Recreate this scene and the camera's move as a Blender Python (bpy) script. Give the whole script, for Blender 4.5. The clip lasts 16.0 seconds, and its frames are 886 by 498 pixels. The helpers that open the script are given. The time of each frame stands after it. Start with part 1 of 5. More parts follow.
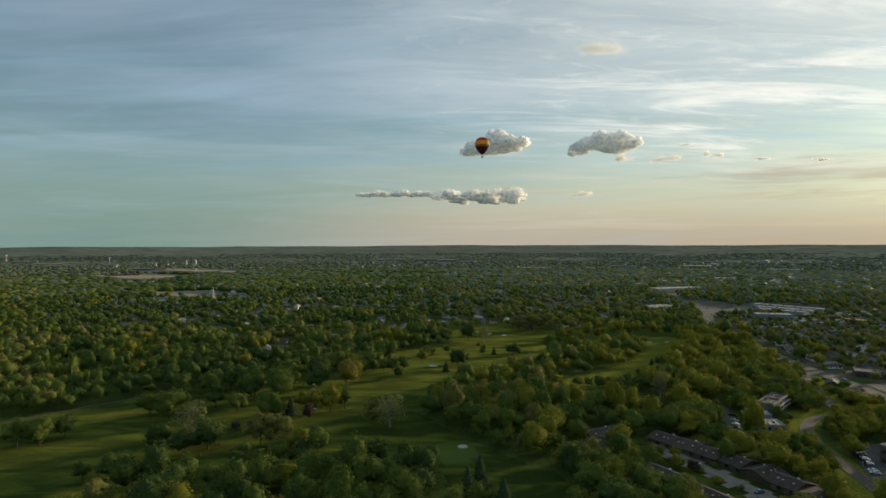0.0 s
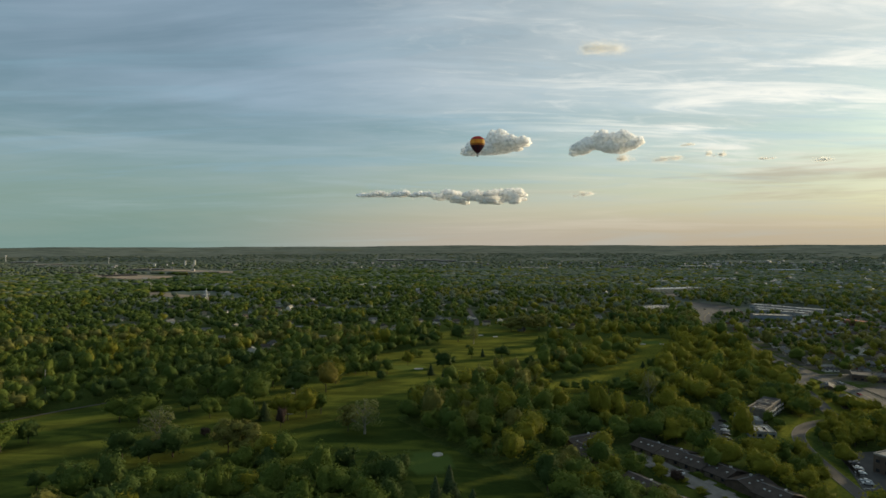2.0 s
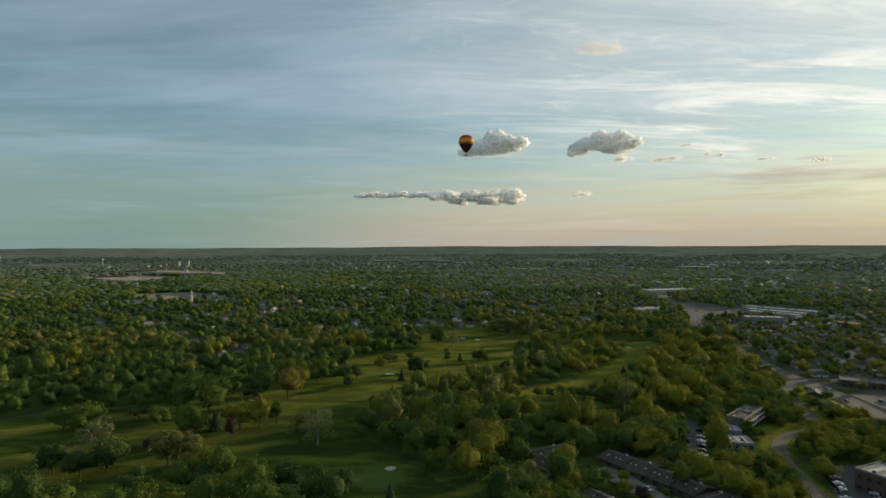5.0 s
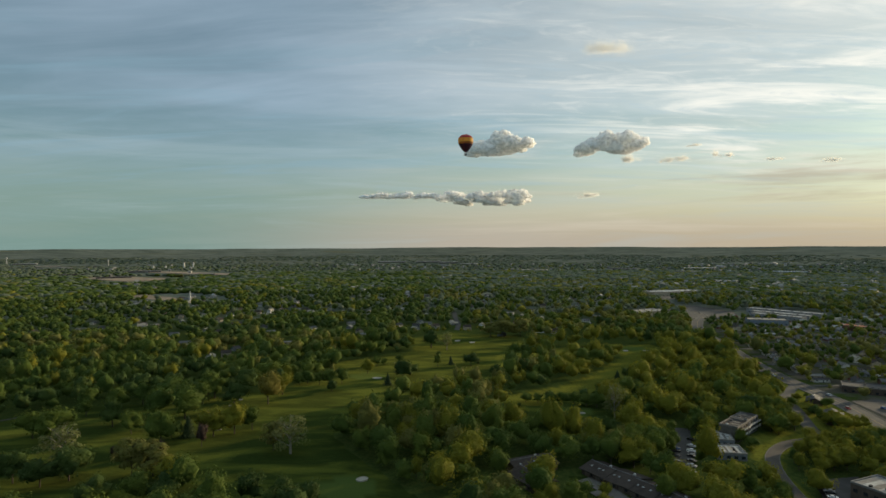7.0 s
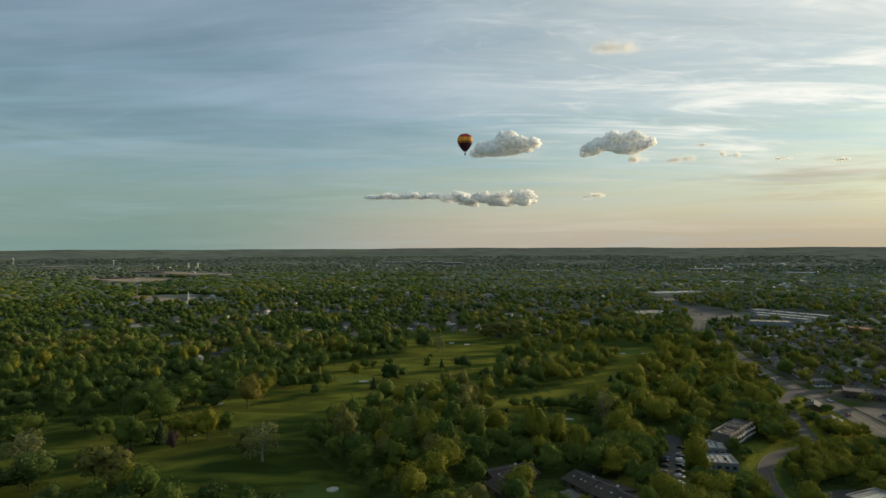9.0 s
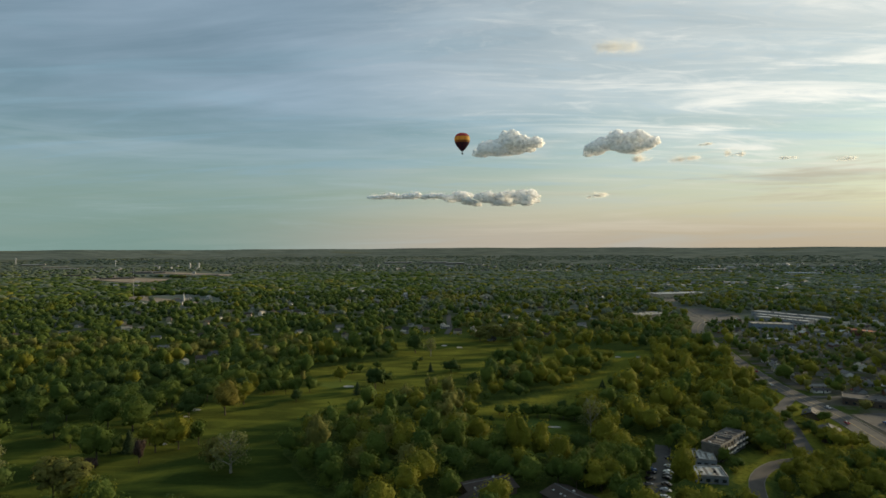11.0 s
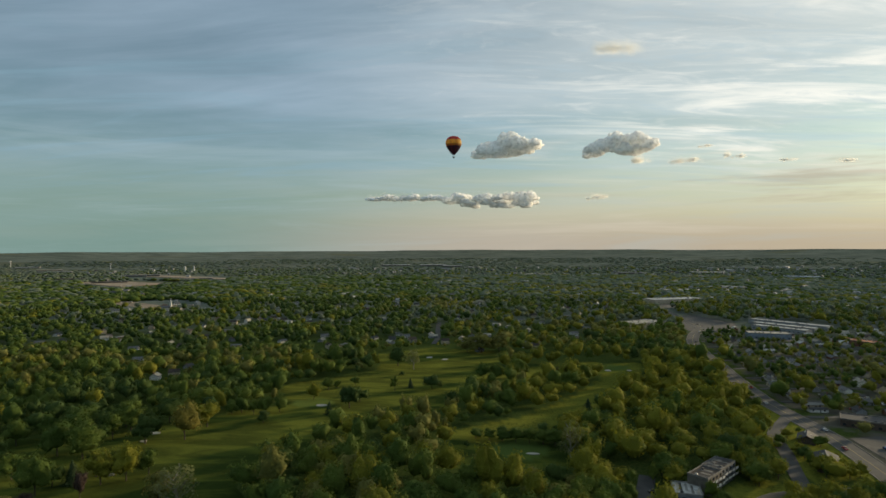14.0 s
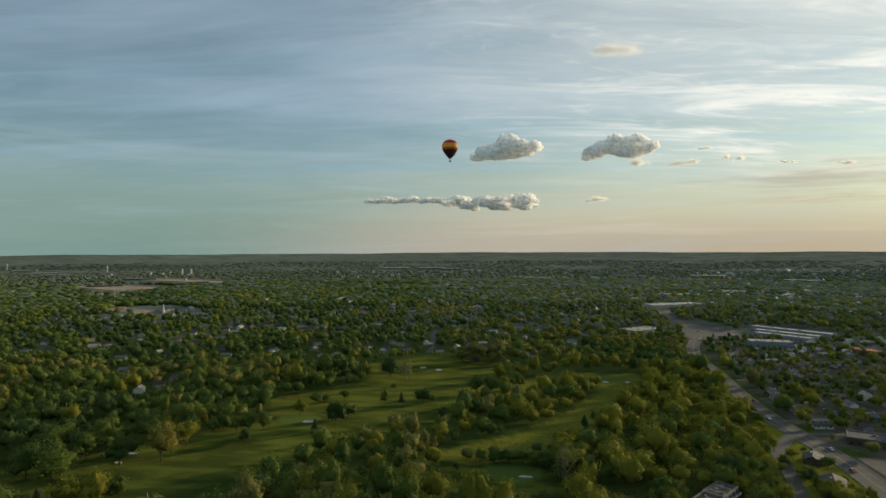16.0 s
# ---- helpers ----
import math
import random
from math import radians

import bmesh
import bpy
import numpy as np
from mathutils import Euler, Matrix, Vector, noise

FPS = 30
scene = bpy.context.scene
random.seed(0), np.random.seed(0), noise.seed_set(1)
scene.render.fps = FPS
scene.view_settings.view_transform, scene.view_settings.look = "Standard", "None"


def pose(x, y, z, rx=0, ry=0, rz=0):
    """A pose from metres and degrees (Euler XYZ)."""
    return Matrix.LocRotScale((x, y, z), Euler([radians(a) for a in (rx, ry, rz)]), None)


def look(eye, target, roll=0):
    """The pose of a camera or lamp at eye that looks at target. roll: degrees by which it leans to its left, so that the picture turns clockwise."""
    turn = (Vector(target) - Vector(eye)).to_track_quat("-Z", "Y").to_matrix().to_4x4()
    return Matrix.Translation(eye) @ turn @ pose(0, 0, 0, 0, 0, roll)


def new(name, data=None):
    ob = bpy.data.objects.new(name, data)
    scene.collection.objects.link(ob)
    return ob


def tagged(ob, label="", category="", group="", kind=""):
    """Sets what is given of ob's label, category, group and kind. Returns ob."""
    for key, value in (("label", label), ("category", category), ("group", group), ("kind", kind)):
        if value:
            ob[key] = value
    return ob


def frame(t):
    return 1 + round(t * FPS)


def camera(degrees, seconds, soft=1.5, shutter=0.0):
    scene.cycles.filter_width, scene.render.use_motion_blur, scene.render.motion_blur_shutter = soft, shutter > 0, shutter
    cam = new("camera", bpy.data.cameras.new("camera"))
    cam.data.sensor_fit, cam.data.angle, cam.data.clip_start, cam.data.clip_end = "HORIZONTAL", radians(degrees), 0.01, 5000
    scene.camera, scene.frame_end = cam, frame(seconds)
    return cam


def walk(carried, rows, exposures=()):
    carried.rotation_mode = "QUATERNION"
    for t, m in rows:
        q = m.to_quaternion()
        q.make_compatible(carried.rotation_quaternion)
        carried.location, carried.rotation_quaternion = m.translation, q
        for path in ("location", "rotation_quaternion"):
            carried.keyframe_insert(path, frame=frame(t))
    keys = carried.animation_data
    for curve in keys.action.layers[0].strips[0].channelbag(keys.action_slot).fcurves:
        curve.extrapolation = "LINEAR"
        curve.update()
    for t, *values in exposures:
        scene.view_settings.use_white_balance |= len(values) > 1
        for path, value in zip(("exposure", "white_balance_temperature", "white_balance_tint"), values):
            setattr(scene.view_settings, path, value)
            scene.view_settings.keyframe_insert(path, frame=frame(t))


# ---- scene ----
cam = camera(72.6, 16.0, 1.6)

# t, x, y, z, tilt, lean, turn
ROWS = [
    (0, 0.00, 0.00, 100.00, 89.407, 0.192, -0.000),
    (0.5, 3.19, 2.85, 99.90, 89.417, 0.197, 0.183),
    (1, 6.40, 5.70, 99.78, 89.420, 0.204, 0.276),
    (1.5, 9.64, 8.57, 99.66, 89.423, 0.213, 0.297),
    (2, 12.88, 11.47, 99.54, 89.439, 0.223, 0.242),
    (2.5, 16.15, 14.40, 99.40, 89.465, 0.236, 0.214),
    (3, 19.48, 17.34, 99.26, 89.482, 0.250, 0.186),
    (3.5, 22.86, 20.28, 99.12, 89.487, 0.261, 0.196),
    (4, 26.29, 23.19, 99.00, 89.497, 0.264, 0.174),
    (6.5, 43.28, 37.57, 98.80, 89.586, 0.261, 0.790),
    (7, 46.66, 40.33, 98.68, 89.617, 0.257, 1.007),
    (7.5, 50.00, 43.07, 98.51, 89.647, 0.257, 1.181),
    (8, 53.27, 45.80, 98.36, 89.670, 0.257, 1.319),
    (8.5, 56.44, 48.56, 98.29, 89.680, 0.259, 1.487),
    (9, 59.47, 51.38, 98.36, 89.682, 0.263, 1.690),
    (11.5, 73.92, 66.11, 99.90, 89.665, 0.285, 2.189),
    (12, 76.58, 69.28, 100.72, 89.673, 0.284, 2.246),
    (12.5, 79.02, 72.61, 101.89, 89.706, 0.280, 2.206),
    (13, 81.23, 76.00, 103.19, 89.744, 0.282, 2.182),
    (13.5, 83.24, 79.46, 104.57, 89.766, 0.285, 2.170),
    (14, 85.03, 82.96, 105.99, 89.784, 0.287, 2.157),
    (14.5, 86.60, 86.50, 107.40, 89.807, 0.286, 2.154),
    (15, 87.92, 90.06, 108.75, 89.863, 0.286, 2.139),
    (15.5, 89.05, 93.61, 110.02, 89.914, 0.289, 2.138),
    (16, 90.07, 97.17, 111.23, 89.948, 0.295, 2.146),
]
walk(cam, [(t, pose(*r)) for t, *r in ROWS])

import collections

# ---- world, sun ----
SUN_AZ, SUN_EL = radians(58), radians(10)
SUN = Vector((math.sin(SUN_AZ) * math.cos(SUN_EL), math.cos(SUN_AZ) * math.cos(SUN_EL), math.sin(SUN_EL)))
sun_data = bpy.data.lights.new("sun", "SUN")
sun_data.energy, sun_data.angle, sun_data.color = 5.0, radians(4), (1.0, 0.80, 0.50)
sun = new("sun", sun_data)
sun.matrix_world = look(SUN * 300, (0, 0, 0))


class Nodes:
    """Short hand for a node tree."""

    def __init__(self, tree):
        self.t = tree
        tree.nodes.clear()

    def add(self, kind, ins=()):
        n = self.t.nodes.new(kind)
        return self.fill(n, ins)

    def fill(self, n, ins):
        for k, v in dict(ins).items():
            if isinstance(v, bpy.types.NodeSocket):
                self.t.links.new(v, n.inputs[k])
            else:
                n.inputs[k].default_value = v
        return n

    def math(self, op, a, b=0.0, c=0.0, clamp=False):
        n = self.t.nodes.new("ShaderNodeMath")
        n.operation, n.use_clamp = op, clamp
        return self.fill(n, {0: a, 1: b, 2: c}).outputs[0]

    def mix(self, f, a, b, blend="MIX"):
        n = self.t.nodes.new("ShaderNodeMix")
        n.data_type, n.blend_type = "RGBA", blend
        return self.fill(n, {0: f, 6: a, 7: b}).outputs[2]

    def span(self, v, a, b, lo=0.0, hi=1.0):
        n = self.t.nodes.new("ShaderNodeMapRange")
        n.interpolation_type = "SMOOTHSTEP"
        return self.fill(n, {0: v, 1: a, 2: b, 3: lo, 4: hi}).outputs[0]

    def vector(self, op, a, b):
        n = self.t.nodes.new("ShaderNodeVectorMath")
        n.operation = op
        return self.fill(n, {0: a, 1: b}).outputs["Value"]

    def attribute(self, key):
        n = self.t.nodes.new("ShaderNodeAttribute")
        n.attribute_name = key
        return n.outputs["Fac"]

    def noise(self, vec, scale, detail=4.0, rough=0.55, dist=0.0):
        return self.add("ShaderNodeTexNoise", {"Vector": vec, "Scale": scale, "Detail": detail, "Roughness": rough, "Distortion": dist}).outputs[0]


def sky():
    w = bpy.data.worlds.new("sky")
    scene.world = w
    w.use_nodes = True
    n = Nodes(w.node_tree)
    way = n.add("ShaderNodeTexCoord").outputs["Generated"]
    sep = n.add("ShaderNodeSeparateXYZ", {0: way})
    x, y, z = sep.outputs
    air = n.add("ShaderNodeTexSky")
    air.sky_type, air.sun_disc, air.sun_elevation, air.sun_rotation = "NISHITA", False, SUN_EL, SUN_AZ
    air.air_density, air.dust_density, air.ozone_density, air.altitude = 1.0, 1.6, 1.6, 200
    air = n.mix(1.0, air.outputs[0], (0.086, 0.102, 0.096, 1), "MULTIPLY")
    # how near to the sun's side, 0 to 1
    toward = n.vector("DOT_PRODUCT", way, tuple(SUN))
    glow = n.span(toward, 0.25, 1.0)
    up = n.math("MAXIMUM", z, 0.0)
    air = n.mix(n.span(toward, 0.70, 1.0), air, n.mix(1.0, air, (0.58, 0.68, 0.78, 1), "MULTIPLY"))
    # high thin cloud on a flat layer far above
    over = n.math("ADD", up, 0.13)
    flat = n.add("ShaderNodeCombineXYZ", {0: n.math("DIVIDE", x, over), 1: n.math("DIVIDE", y, over), 2: 0.0}).outputs[0]
    turned = n.add("ShaderNodeMapping", {0: flat, "Rotation": (0, 0, radians(8)), "Scale": (0.36, 1.05, 1.0)}).outputs[0]
    broad = n.noise(turned, 0.75, 5.0, 0.52, 0.5)
    fine_map = n.add("ShaderNodeMapping", {0: flat, "Location": (3.1, 1.7, 0), "Rotation": (0, 0, radians(16)), "Scale": (0.7, 2.6, 1.0)}).outputs[0]
    fine = n.noise(fine_map, 1.5, 7.0, 0.6, 0.9)
    veil = n.span(n.math("ADD", n.math("MULTIPLY", broad, 0.75), n.math("MULTIPLY", fine, 0.25)), 0.34, 0.68)
    high = n.span(up, 0.05, 0.30)
    veil = n.math("ADD", n.math("MULTIPLY", veil, n.math("ADD", 0.30, n.math("MULTIPLY", high, 0.42))), n.math("MULTIPLY", high, 0.22), clamp=True)
    white = n.mix(glow, (0.345, 0.455, 0.56, 1), (0.84, 0.87, 0.82, 1))
    body = n.mix(veil, air, white)
    # bright shreds near the sun's side
    shred = n.math("MULTIPLY", n.span(fine, 0.48, 0.70), n.math("MULTIPLY", n.span(toward, 0.50, 0.92), n.span(up, 0.04, 0.16)))
    body = n.mix(n.math("MULTIPLY", shred, 0.8), body, (1.0, 0.98, 0.88, 1))
    # pale light low down, and a dusty band along the horizon
    pale = n.math("SUBTRACT", 1.0, n.span(up, 0.03, 0.17))
    pale_colour = n.mix(n.span(toward, 0.15, 0.70), (0.245, 0.375, 0.36, 1), (0.60, 0.56, 0.43, 1))
    body = n.mix(n.math("MULTIPLY", pale, n.math("ADD", 0.62, n.math("MULTIPLY", veil, 0.3))), body, pale_colour)
    # clear blue gaps between the streaks
    gap_map = n.add("ShaderNodeMapping", {0: flat, "Location": (1.3, 4.2, 0), "Rotation": (0, 0, radians(12)), "Scale": (0.30, 1.5, 1.0)}).outputs[0]
    gap = n.span(n.noise(gap_map, 1.6, 7.0, 0.62, 1.2), 0.50, 0.66)
    gap = n.math("MULTIPLY", gap, n.math("MULTIPLY", n.span(up, 0.045, 0.11), n.math("SUBTRACT", 1.0, n.span(up, 0.24, 0.42))))
    body = n.mix(n.math("MULTIPLY", gap, 0.34), body, n.mix(glow, (0.235, 0.385, 0.475, 1), (0.42, 0.59, 0.66, 1)))
    low = n.math("SUBTRACT", 1.0, n.span(up, 0.0, 0.075))
    band_cool = n.mix(n.span(toward, 0.05, 0.58), (0.205, 0.320, 0.285, 1), (0.48, 0.42, 0.345, 1))
    band = n.mix(n.span(toward, 0.60, 0.98), band_cool, (0.48, 0.39, 0.28, 1))
    body = n.mix(n.math("MULTIPLY", low, 0.8), body, band)
    # unseen sky overhead brightened and warmed, added to fill the shade below
    body = n.mix(1.0, body, n.mix(n.span(up, 0.42, 0.95), (1, 1, 1, 1), (1.58, 1.5, 1.3, 1)), "MULTIPLY")
    body = n.mix(n.math("MULTIPLY", n.span(up, 0.06, 0.14), n.math("SUBTRACT", 1.0, n.span(up, 0.20, 0.30))), body, n.mix(1.0, body, (1.09, 1.085, 1.085, 1), "MULTIPLY"))
    # fine torn cirrus, running up to the sun's side
    torn_map = n.add("ShaderNodeMapping", {0: flat, "Location": (5.7, 0.4, 0), "Rotation": (0, 0, radians(-24)), "Scale": (1.0, 3.2, 1.0)}).outputs[0]
    torn = n.noise(torn_map, 2.6, 9.0, 0.66, 1.4)
    show = n.math("MULTIPLY", n.span(up, 0.10, 0.20), n.span(toward, 0.30, 0.80))
    body = n.mix(n.math("MULTIPLY", n.span(torn, 0.50, 0.72), n.math("MULTIPLY", show, 0.28)), body, (0.98, 0.97, 0.90, 1))
    body = n.mix(n.math("MULTIPLY", n.span(torn, 0.50, 0.32), n.math("MULTIPLY", show, 0.30)), body, (0.44, 0.58, 0.66, 1))
    # long dusky cloud bars low on the sun's side
    bar_map = n.add("ShaderNodeMapping", {0: n.add("ShaderNodeCombineXYZ", {0: n.math("ARCTAN2", x, y), 1: up, 2: 0.0}).outputs[0], "Scale": (2.6, 34.0, 1.0)}).outputs[0]
    bars = n.math("MULTIPLY", n.span(n.noise(bar_map, 1.0, 5.0, 0.6, 0.4), 0.50, 0.68), n.math("MULTIPLY", n.span(up, 0.02, 0.06), n.math("SUBTRACT", 1.0, n.span(up, 0.10, 0.16))))
    body = n.mix(n.math("MULTIPLY", n.math("MULTIPLY", bars, n.span(toward, 0.55, 0.85)), 0.6), body, (0.47, 0.40, 0.30, 1))
    # thin level veils over the horizon
    veil_map = n.add("ShaderNodeMapping", {0: n.add("ShaderNodeCombineXYZ", {0: n.math("ARCTAN2", x, y), 1: up, 2: 0.3}).outputs[0], "Rotation": (0, 0, radians(1.5)), "Scale": (2.0, 30.0, 1.0)}).outputs[0]
    veil = n.noise(veil_map, 1.0, 7.0, 0.62, 0.6)
    low = n.math("SUBTRACT", 1.0, n.span(up, 0.13, 0.24))
    body = n.mix(n.math("MULTIPLY", n.span(veil, 0.48, 0.68), n.math("MULTIPLY", low, n.span(toward, 0.30, 0.75, 0.04, 0.26))), body, (0.78, 0.70, 0.58, 1))
    body = n.mix(n.math("MULTIPLY", n.span(veil, 0.50, 0.32), n.math("MULTIPLY", low, 0.22)), body, (0.44, 0.55, 0.58, 1))
    n.add("ShaderNodeOutputWorld", {0: n.add("ShaderNodeBackground", {0: body, 1: 1.0}).outputs[0]})


sky()


# ---- materials ----
def material(name):
    m = bpy.data.materials.new(name)
    m.use_nodes = True
    return m, Nodes(m.node_tree)


def surface(name, colour, rough=0.8, other=None, scale=0.4, fine=6.0, bump=0.3, depth=0.05, metal=0.0, spec=0.3):
    """A two-scale mottled surface: stains at scale, grain at fine (per metre)."""
    m, n = material(name)
    pos = n.add("ShaderNodeNewGeometry").outputs["Position"]
    other = other or tuple(c * 0.62 for c in colour)
    stain = n.noise(pos, scale, 5.0, 0.6)
    grain = n.noise(pos, fine, 3.0, 0.6)
    mixed = n.math("ADD", n.math("MULTIPLY", stain, 0.7), n.math("MULTIPLY", grain, 0.3))
    col = n.mix(n.span(mixed, 0.36, 0.64), (*colour, 1), (*other, 1))
    rel = n.add("ShaderNodeBump", {"Strength": bump, "Distance": depth, "Height": grain}).outputs[0]
    b = n.add("ShaderNodeBsdfPrincipled", {"Base Color": col, "Roughness": rough, "Metallic": metal, "Specular IOR Level": spec, "Normal": rel})
    n.add("ShaderNodeOutputMaterial", {0: b.outputs[0]})
    return m


def foliage(name, colour, other, through_light=0.18):
    """Leaves: every tree of its own tone, every leaf a little off it; light passes through."""
    m, n = material(name)
    pos = n.add("ShaderNodeNewGeometry")
    tone = n.math("FRACT", n.math("ADD", n.attribute("tone"), n.add("ShaderNodeObjectInfo").outputs["Random"]))
    broad = n.noise(pos.outputs["Position"], 0.012, 3.0)
    leaf = pos.outputs["Random Per Island"]
    f = n.math("ADD", n.math("MULTIPLY", tone, 0.75), n.math("ADD", n.math("MULTIPLY", leaf, 0.14), n.math("SUBTRACT", broad, 0.5)), clamp=True)
    col = n.mix(f, (*colour, 1), (*other, 1))
    tufts = n.noise(pos.outputs["Position"], 1.1, 4.0, 0.7)
    col = n.mix(n.math("MULTIPLY", n.span(tufts, 0.35, 0.65), 0.30), col, n.mix(1.0, col, (0.55, 0.62, 0.6, 1), "MULTIPLY"))
    rel = n.add("ShaderNodeBump", {"Strength": 0.8, "Distance": 0.7, "Height": tufts}).outputs[0]
    a = n.add("ShaderNodeBsdfDiffuse", {"Color": col, "Roughness": 0.6, "Normal": rel}).outputs[0]
    warm = n.mix(1.0, col, (1.02, 1.06, 0.60, 1), "MULTIPLY")
    t = n.add("ShaderNodeBsdfTranslucent", {"Color": warm}).outputs[0]
    s = n.add("ShaderNodeMixShader", {0: through_light, 1: a, 2: t}).outputs[0]
    # waxy gloss of the leaves
    wax = n.add("ShaderNodeBsdfGlossy", {"Color": (0.8, 0.8, 0.68, 1), "Roughness": 0.7, "Normal": rel}).outputs[0]
    edge = n.add("ShaderNodeFresnel", {"IOR": 1.38, "Normal": rel}).outputs[0]
    s = n.add("ShaderNodeMixShader", {0: n.math("MULTIPLY", edge, 0.04), 1: s, 2: wax}).outputs[0]
    n.add("ShaderNodeOutputMaterial", {0: s})
    return m


LEAF = {
    "dark": foliage("leaves_dark", (0.048, 0.078, 0.024), (0.082, 0.118, 0.030)),
    "mid": foliage("leaves_green", (0.070, 0.108, 0.025), (0.118, 0.150, 0.028)),
    "bright": foliage("leaves_spring_green", (0.154, 0.158, 0.022), (0.226, 0.214, 0.028), 0.22),
    "olive": foliage("leaves_olive", (0.152, 0.152, 0.042), (0.198, 0.188, 0.052)),
    "rust": foliage("leaves_rust", (0.170, 0.148, 0.034), (0.220, 0.190, 0.042)),
    "plum": foliage("leaves_plum", (0.056, 0.040, 0.034), (0.082, 0.056, 0.044), 0.12),
    "conifer": foliage("needles", (0.040, 0.062, 0.030), (0.062, 0.086, 0.036), 0.15),
    "bare": foliage("young_buds", (0.150, 0.165, 0.066), (0.200, 0.205, 0.082), 0.3),
    # leaf green paled and greyed to imitate haze over the far woods
    "bluish": foliage("leaves_haze_grey_green", (0.142, 0.168, 0.116), (0.180, 0.204, 0.140)),
}
BARK = surface("bark", (0.085, 0.068, 0.05), 0.95, scale=1.5, fine=9)
PALE_BARK = surface("pale_bark", (0.29, 0.265, 0.21), 0.9, scale=1.5, fine=9)
ASPHALT = surface("asphalt", (0.060, 0.059, 0.058), 0.9, (0.040, 0.040, 0.040), 0.12, 3)
WORN_DRIVE = surface("worn_drive", (0.072, 0.063, 0.054), 0.9, (0.050, 0.044, 0.038), 0.15, 4)
LOT = surface("parking_asphalt", (0.062, 0.061, 0.06), 0.9, (0.04, 0.04, 0.04), 0.2, 5)
CONCRETE = surface("concrete", (0.165, 0.156, 0.142), 0.9, (0.105, 0.098, 0.09), 0.25, 6)
SAND = surface("sand", (0.38, 0.355, 0.30), 0.95, (0.28, 0.26, 0.22), 0.6, 9)
PAINT = surface("road_paint", (0.62, 0.6, 0.55), 0.7)
YELLOW = surface("yellow_paint", (0.27, 0.21, 0.09), 0.8)
WHITE_WALL = surface("white_siding", (0.62, 0.60, 0.56), 0.7, (0.5, 0.48, 0.45))
CREAM_WALL = surface("cream_siding", (0.48, 0.40, 0.29), 0.75)
DIM_WALL = surface("weathered_blue_grey_siding", (0.165, 0.185, 0.205), 0.8)
GREY_WALL = surface("grey_siding", (0.26, 0.27, 0.28), 0.75)
BRICK = surface("brick", (0.22, 0.105, 0.07), 0.85)
BROWN_ROOF = surface("brown_shingles", (0.066, 0.054, 0.047), 0.9, (0.042, 0.035, 0.031), 0.3, 4, spec=0.12)
GREY_ROOF = surface("grey_shingles", (0.13, 0.13, 0.135), 0.8, (0.085, 0.085, 0.09), 0.3, 4)
DARK_ROOF = surface("dark_shingles", (0.05, 0.05, 0.055), 0.8, None, 0.3, 4)
PALE_ROOF = surface("pale_membrane", (0.43, 0.43, 0.41), 0.7, (0.24, 0.23, 0.215), 0.25, 3)
TAN_ROOF = surface("tan_membrane", (0.36, 0.32, 0.25), 0.7, (0.22, 0.2, 0.17), 0.25, 3)
BLUE_ROOF = surface("blue_tarpaulin", (0.10, 0.18, 0.27), 0.5)
ORANGE_ROOF = surface("orange_roof", (0.38, 0.12, 0.05), 0.8)
METAL = surface("painted_steel", (0.55, 0.55, 0.54), 0.45, metal=0.3)
DARK = surface("dark_trim", (0.03, 0.03, 0.032), 0.5)
EARTH = surface("bare_earth", (0.33, 0.245, 0.165), 0.95, (0.17, 0.13, 0.09), 0.012, 0.1)


def glassy(name, colour, rough=0.08):
    m, n = material(name)
    b = n.add("ShaderNodeBsdfPrincipled", {"Base Color": (*colour, 1), "Roughness": rough, "Specular IOR Level": 0.7})
    n.add("ShaderNodeOutputMaterial", {0: b.outputs[0]})
    return m


GLASS = glassy("window_glass", (0.02, 0.024, 0.03))
RUBBER = surface("rubber", (0.02, 0.02, 0.02), 0.9)
CAR_PAINTS = [glassy("car_paint_" + k, c, 0.22) for k, c in (("white", (0.7, 0.7, 0.7)), ("silver", (0.38, 0.39, 0.4)), ("black", (0.015, 0.015, 0.017)), ("red", (0.25, 0.02, 0.02)), ("blue", (0.04, 0.08, 0.2)), ("grey", (0.12, 0.12, 0.125)))]

# ---- plan of the open ground ----
GOLF = [(-262, 330), (-236, 345), (-218, 362), (-181, 400), (-110, 402), (-100, 420), (-74, 430), (-37, 480), (-52, 528), (-24, 554), (10, 588), (-2, 672), (52, 716),
        (115, 690), (118, 640), (97, 520), (76, 472), (60, 446), (36, 424), (14, 402), (2, 382), (-8, 362), (-14, 336), (2, 312), (15, 293), (30, 272),
        (48, 254), (56, 222), (20, 212), (2, 235), (0, 255), (-18, 266), (-70, 268), (-78, 246), (-126, 246), (-134, 180), (-230, 175), (-300, 290)]
SECOND_HOLE = [(76, 366), (90, 344), (126, 348), (137, 375), (134, 394), (122, 408), (136, 430), (160, 462), (187, 505), (212, 552), (236, 600), (242, 640), (209, 626),
               (188, 560), (160, 508), (140, 478), (116, 448), (90, 430), (76, 412)]
BACK_STRIP = [(78, 512), (97, 522), (124, 536), (174, 568), (208, 600), (203, 640), (158, 622), (110, 588), (82, 570)]
LAWN = [(172, 292), (184, 318), (190, 335), (200, 349), (215, 358), (231, 355), (226, 337), (210, 333), (196, 318), (186, 298), (182, 286)]
VERGE = [(250, 430), (264, 462), (280, 500), (292, 498), (290, 431), (284, 384), (271, 365), (238, 356), (244, 390)]
DRIVE_EDGE = [(150, 224), (162, 260), (171, 290), (187, 302), (184, 268), (178, 235), (166, 198)]
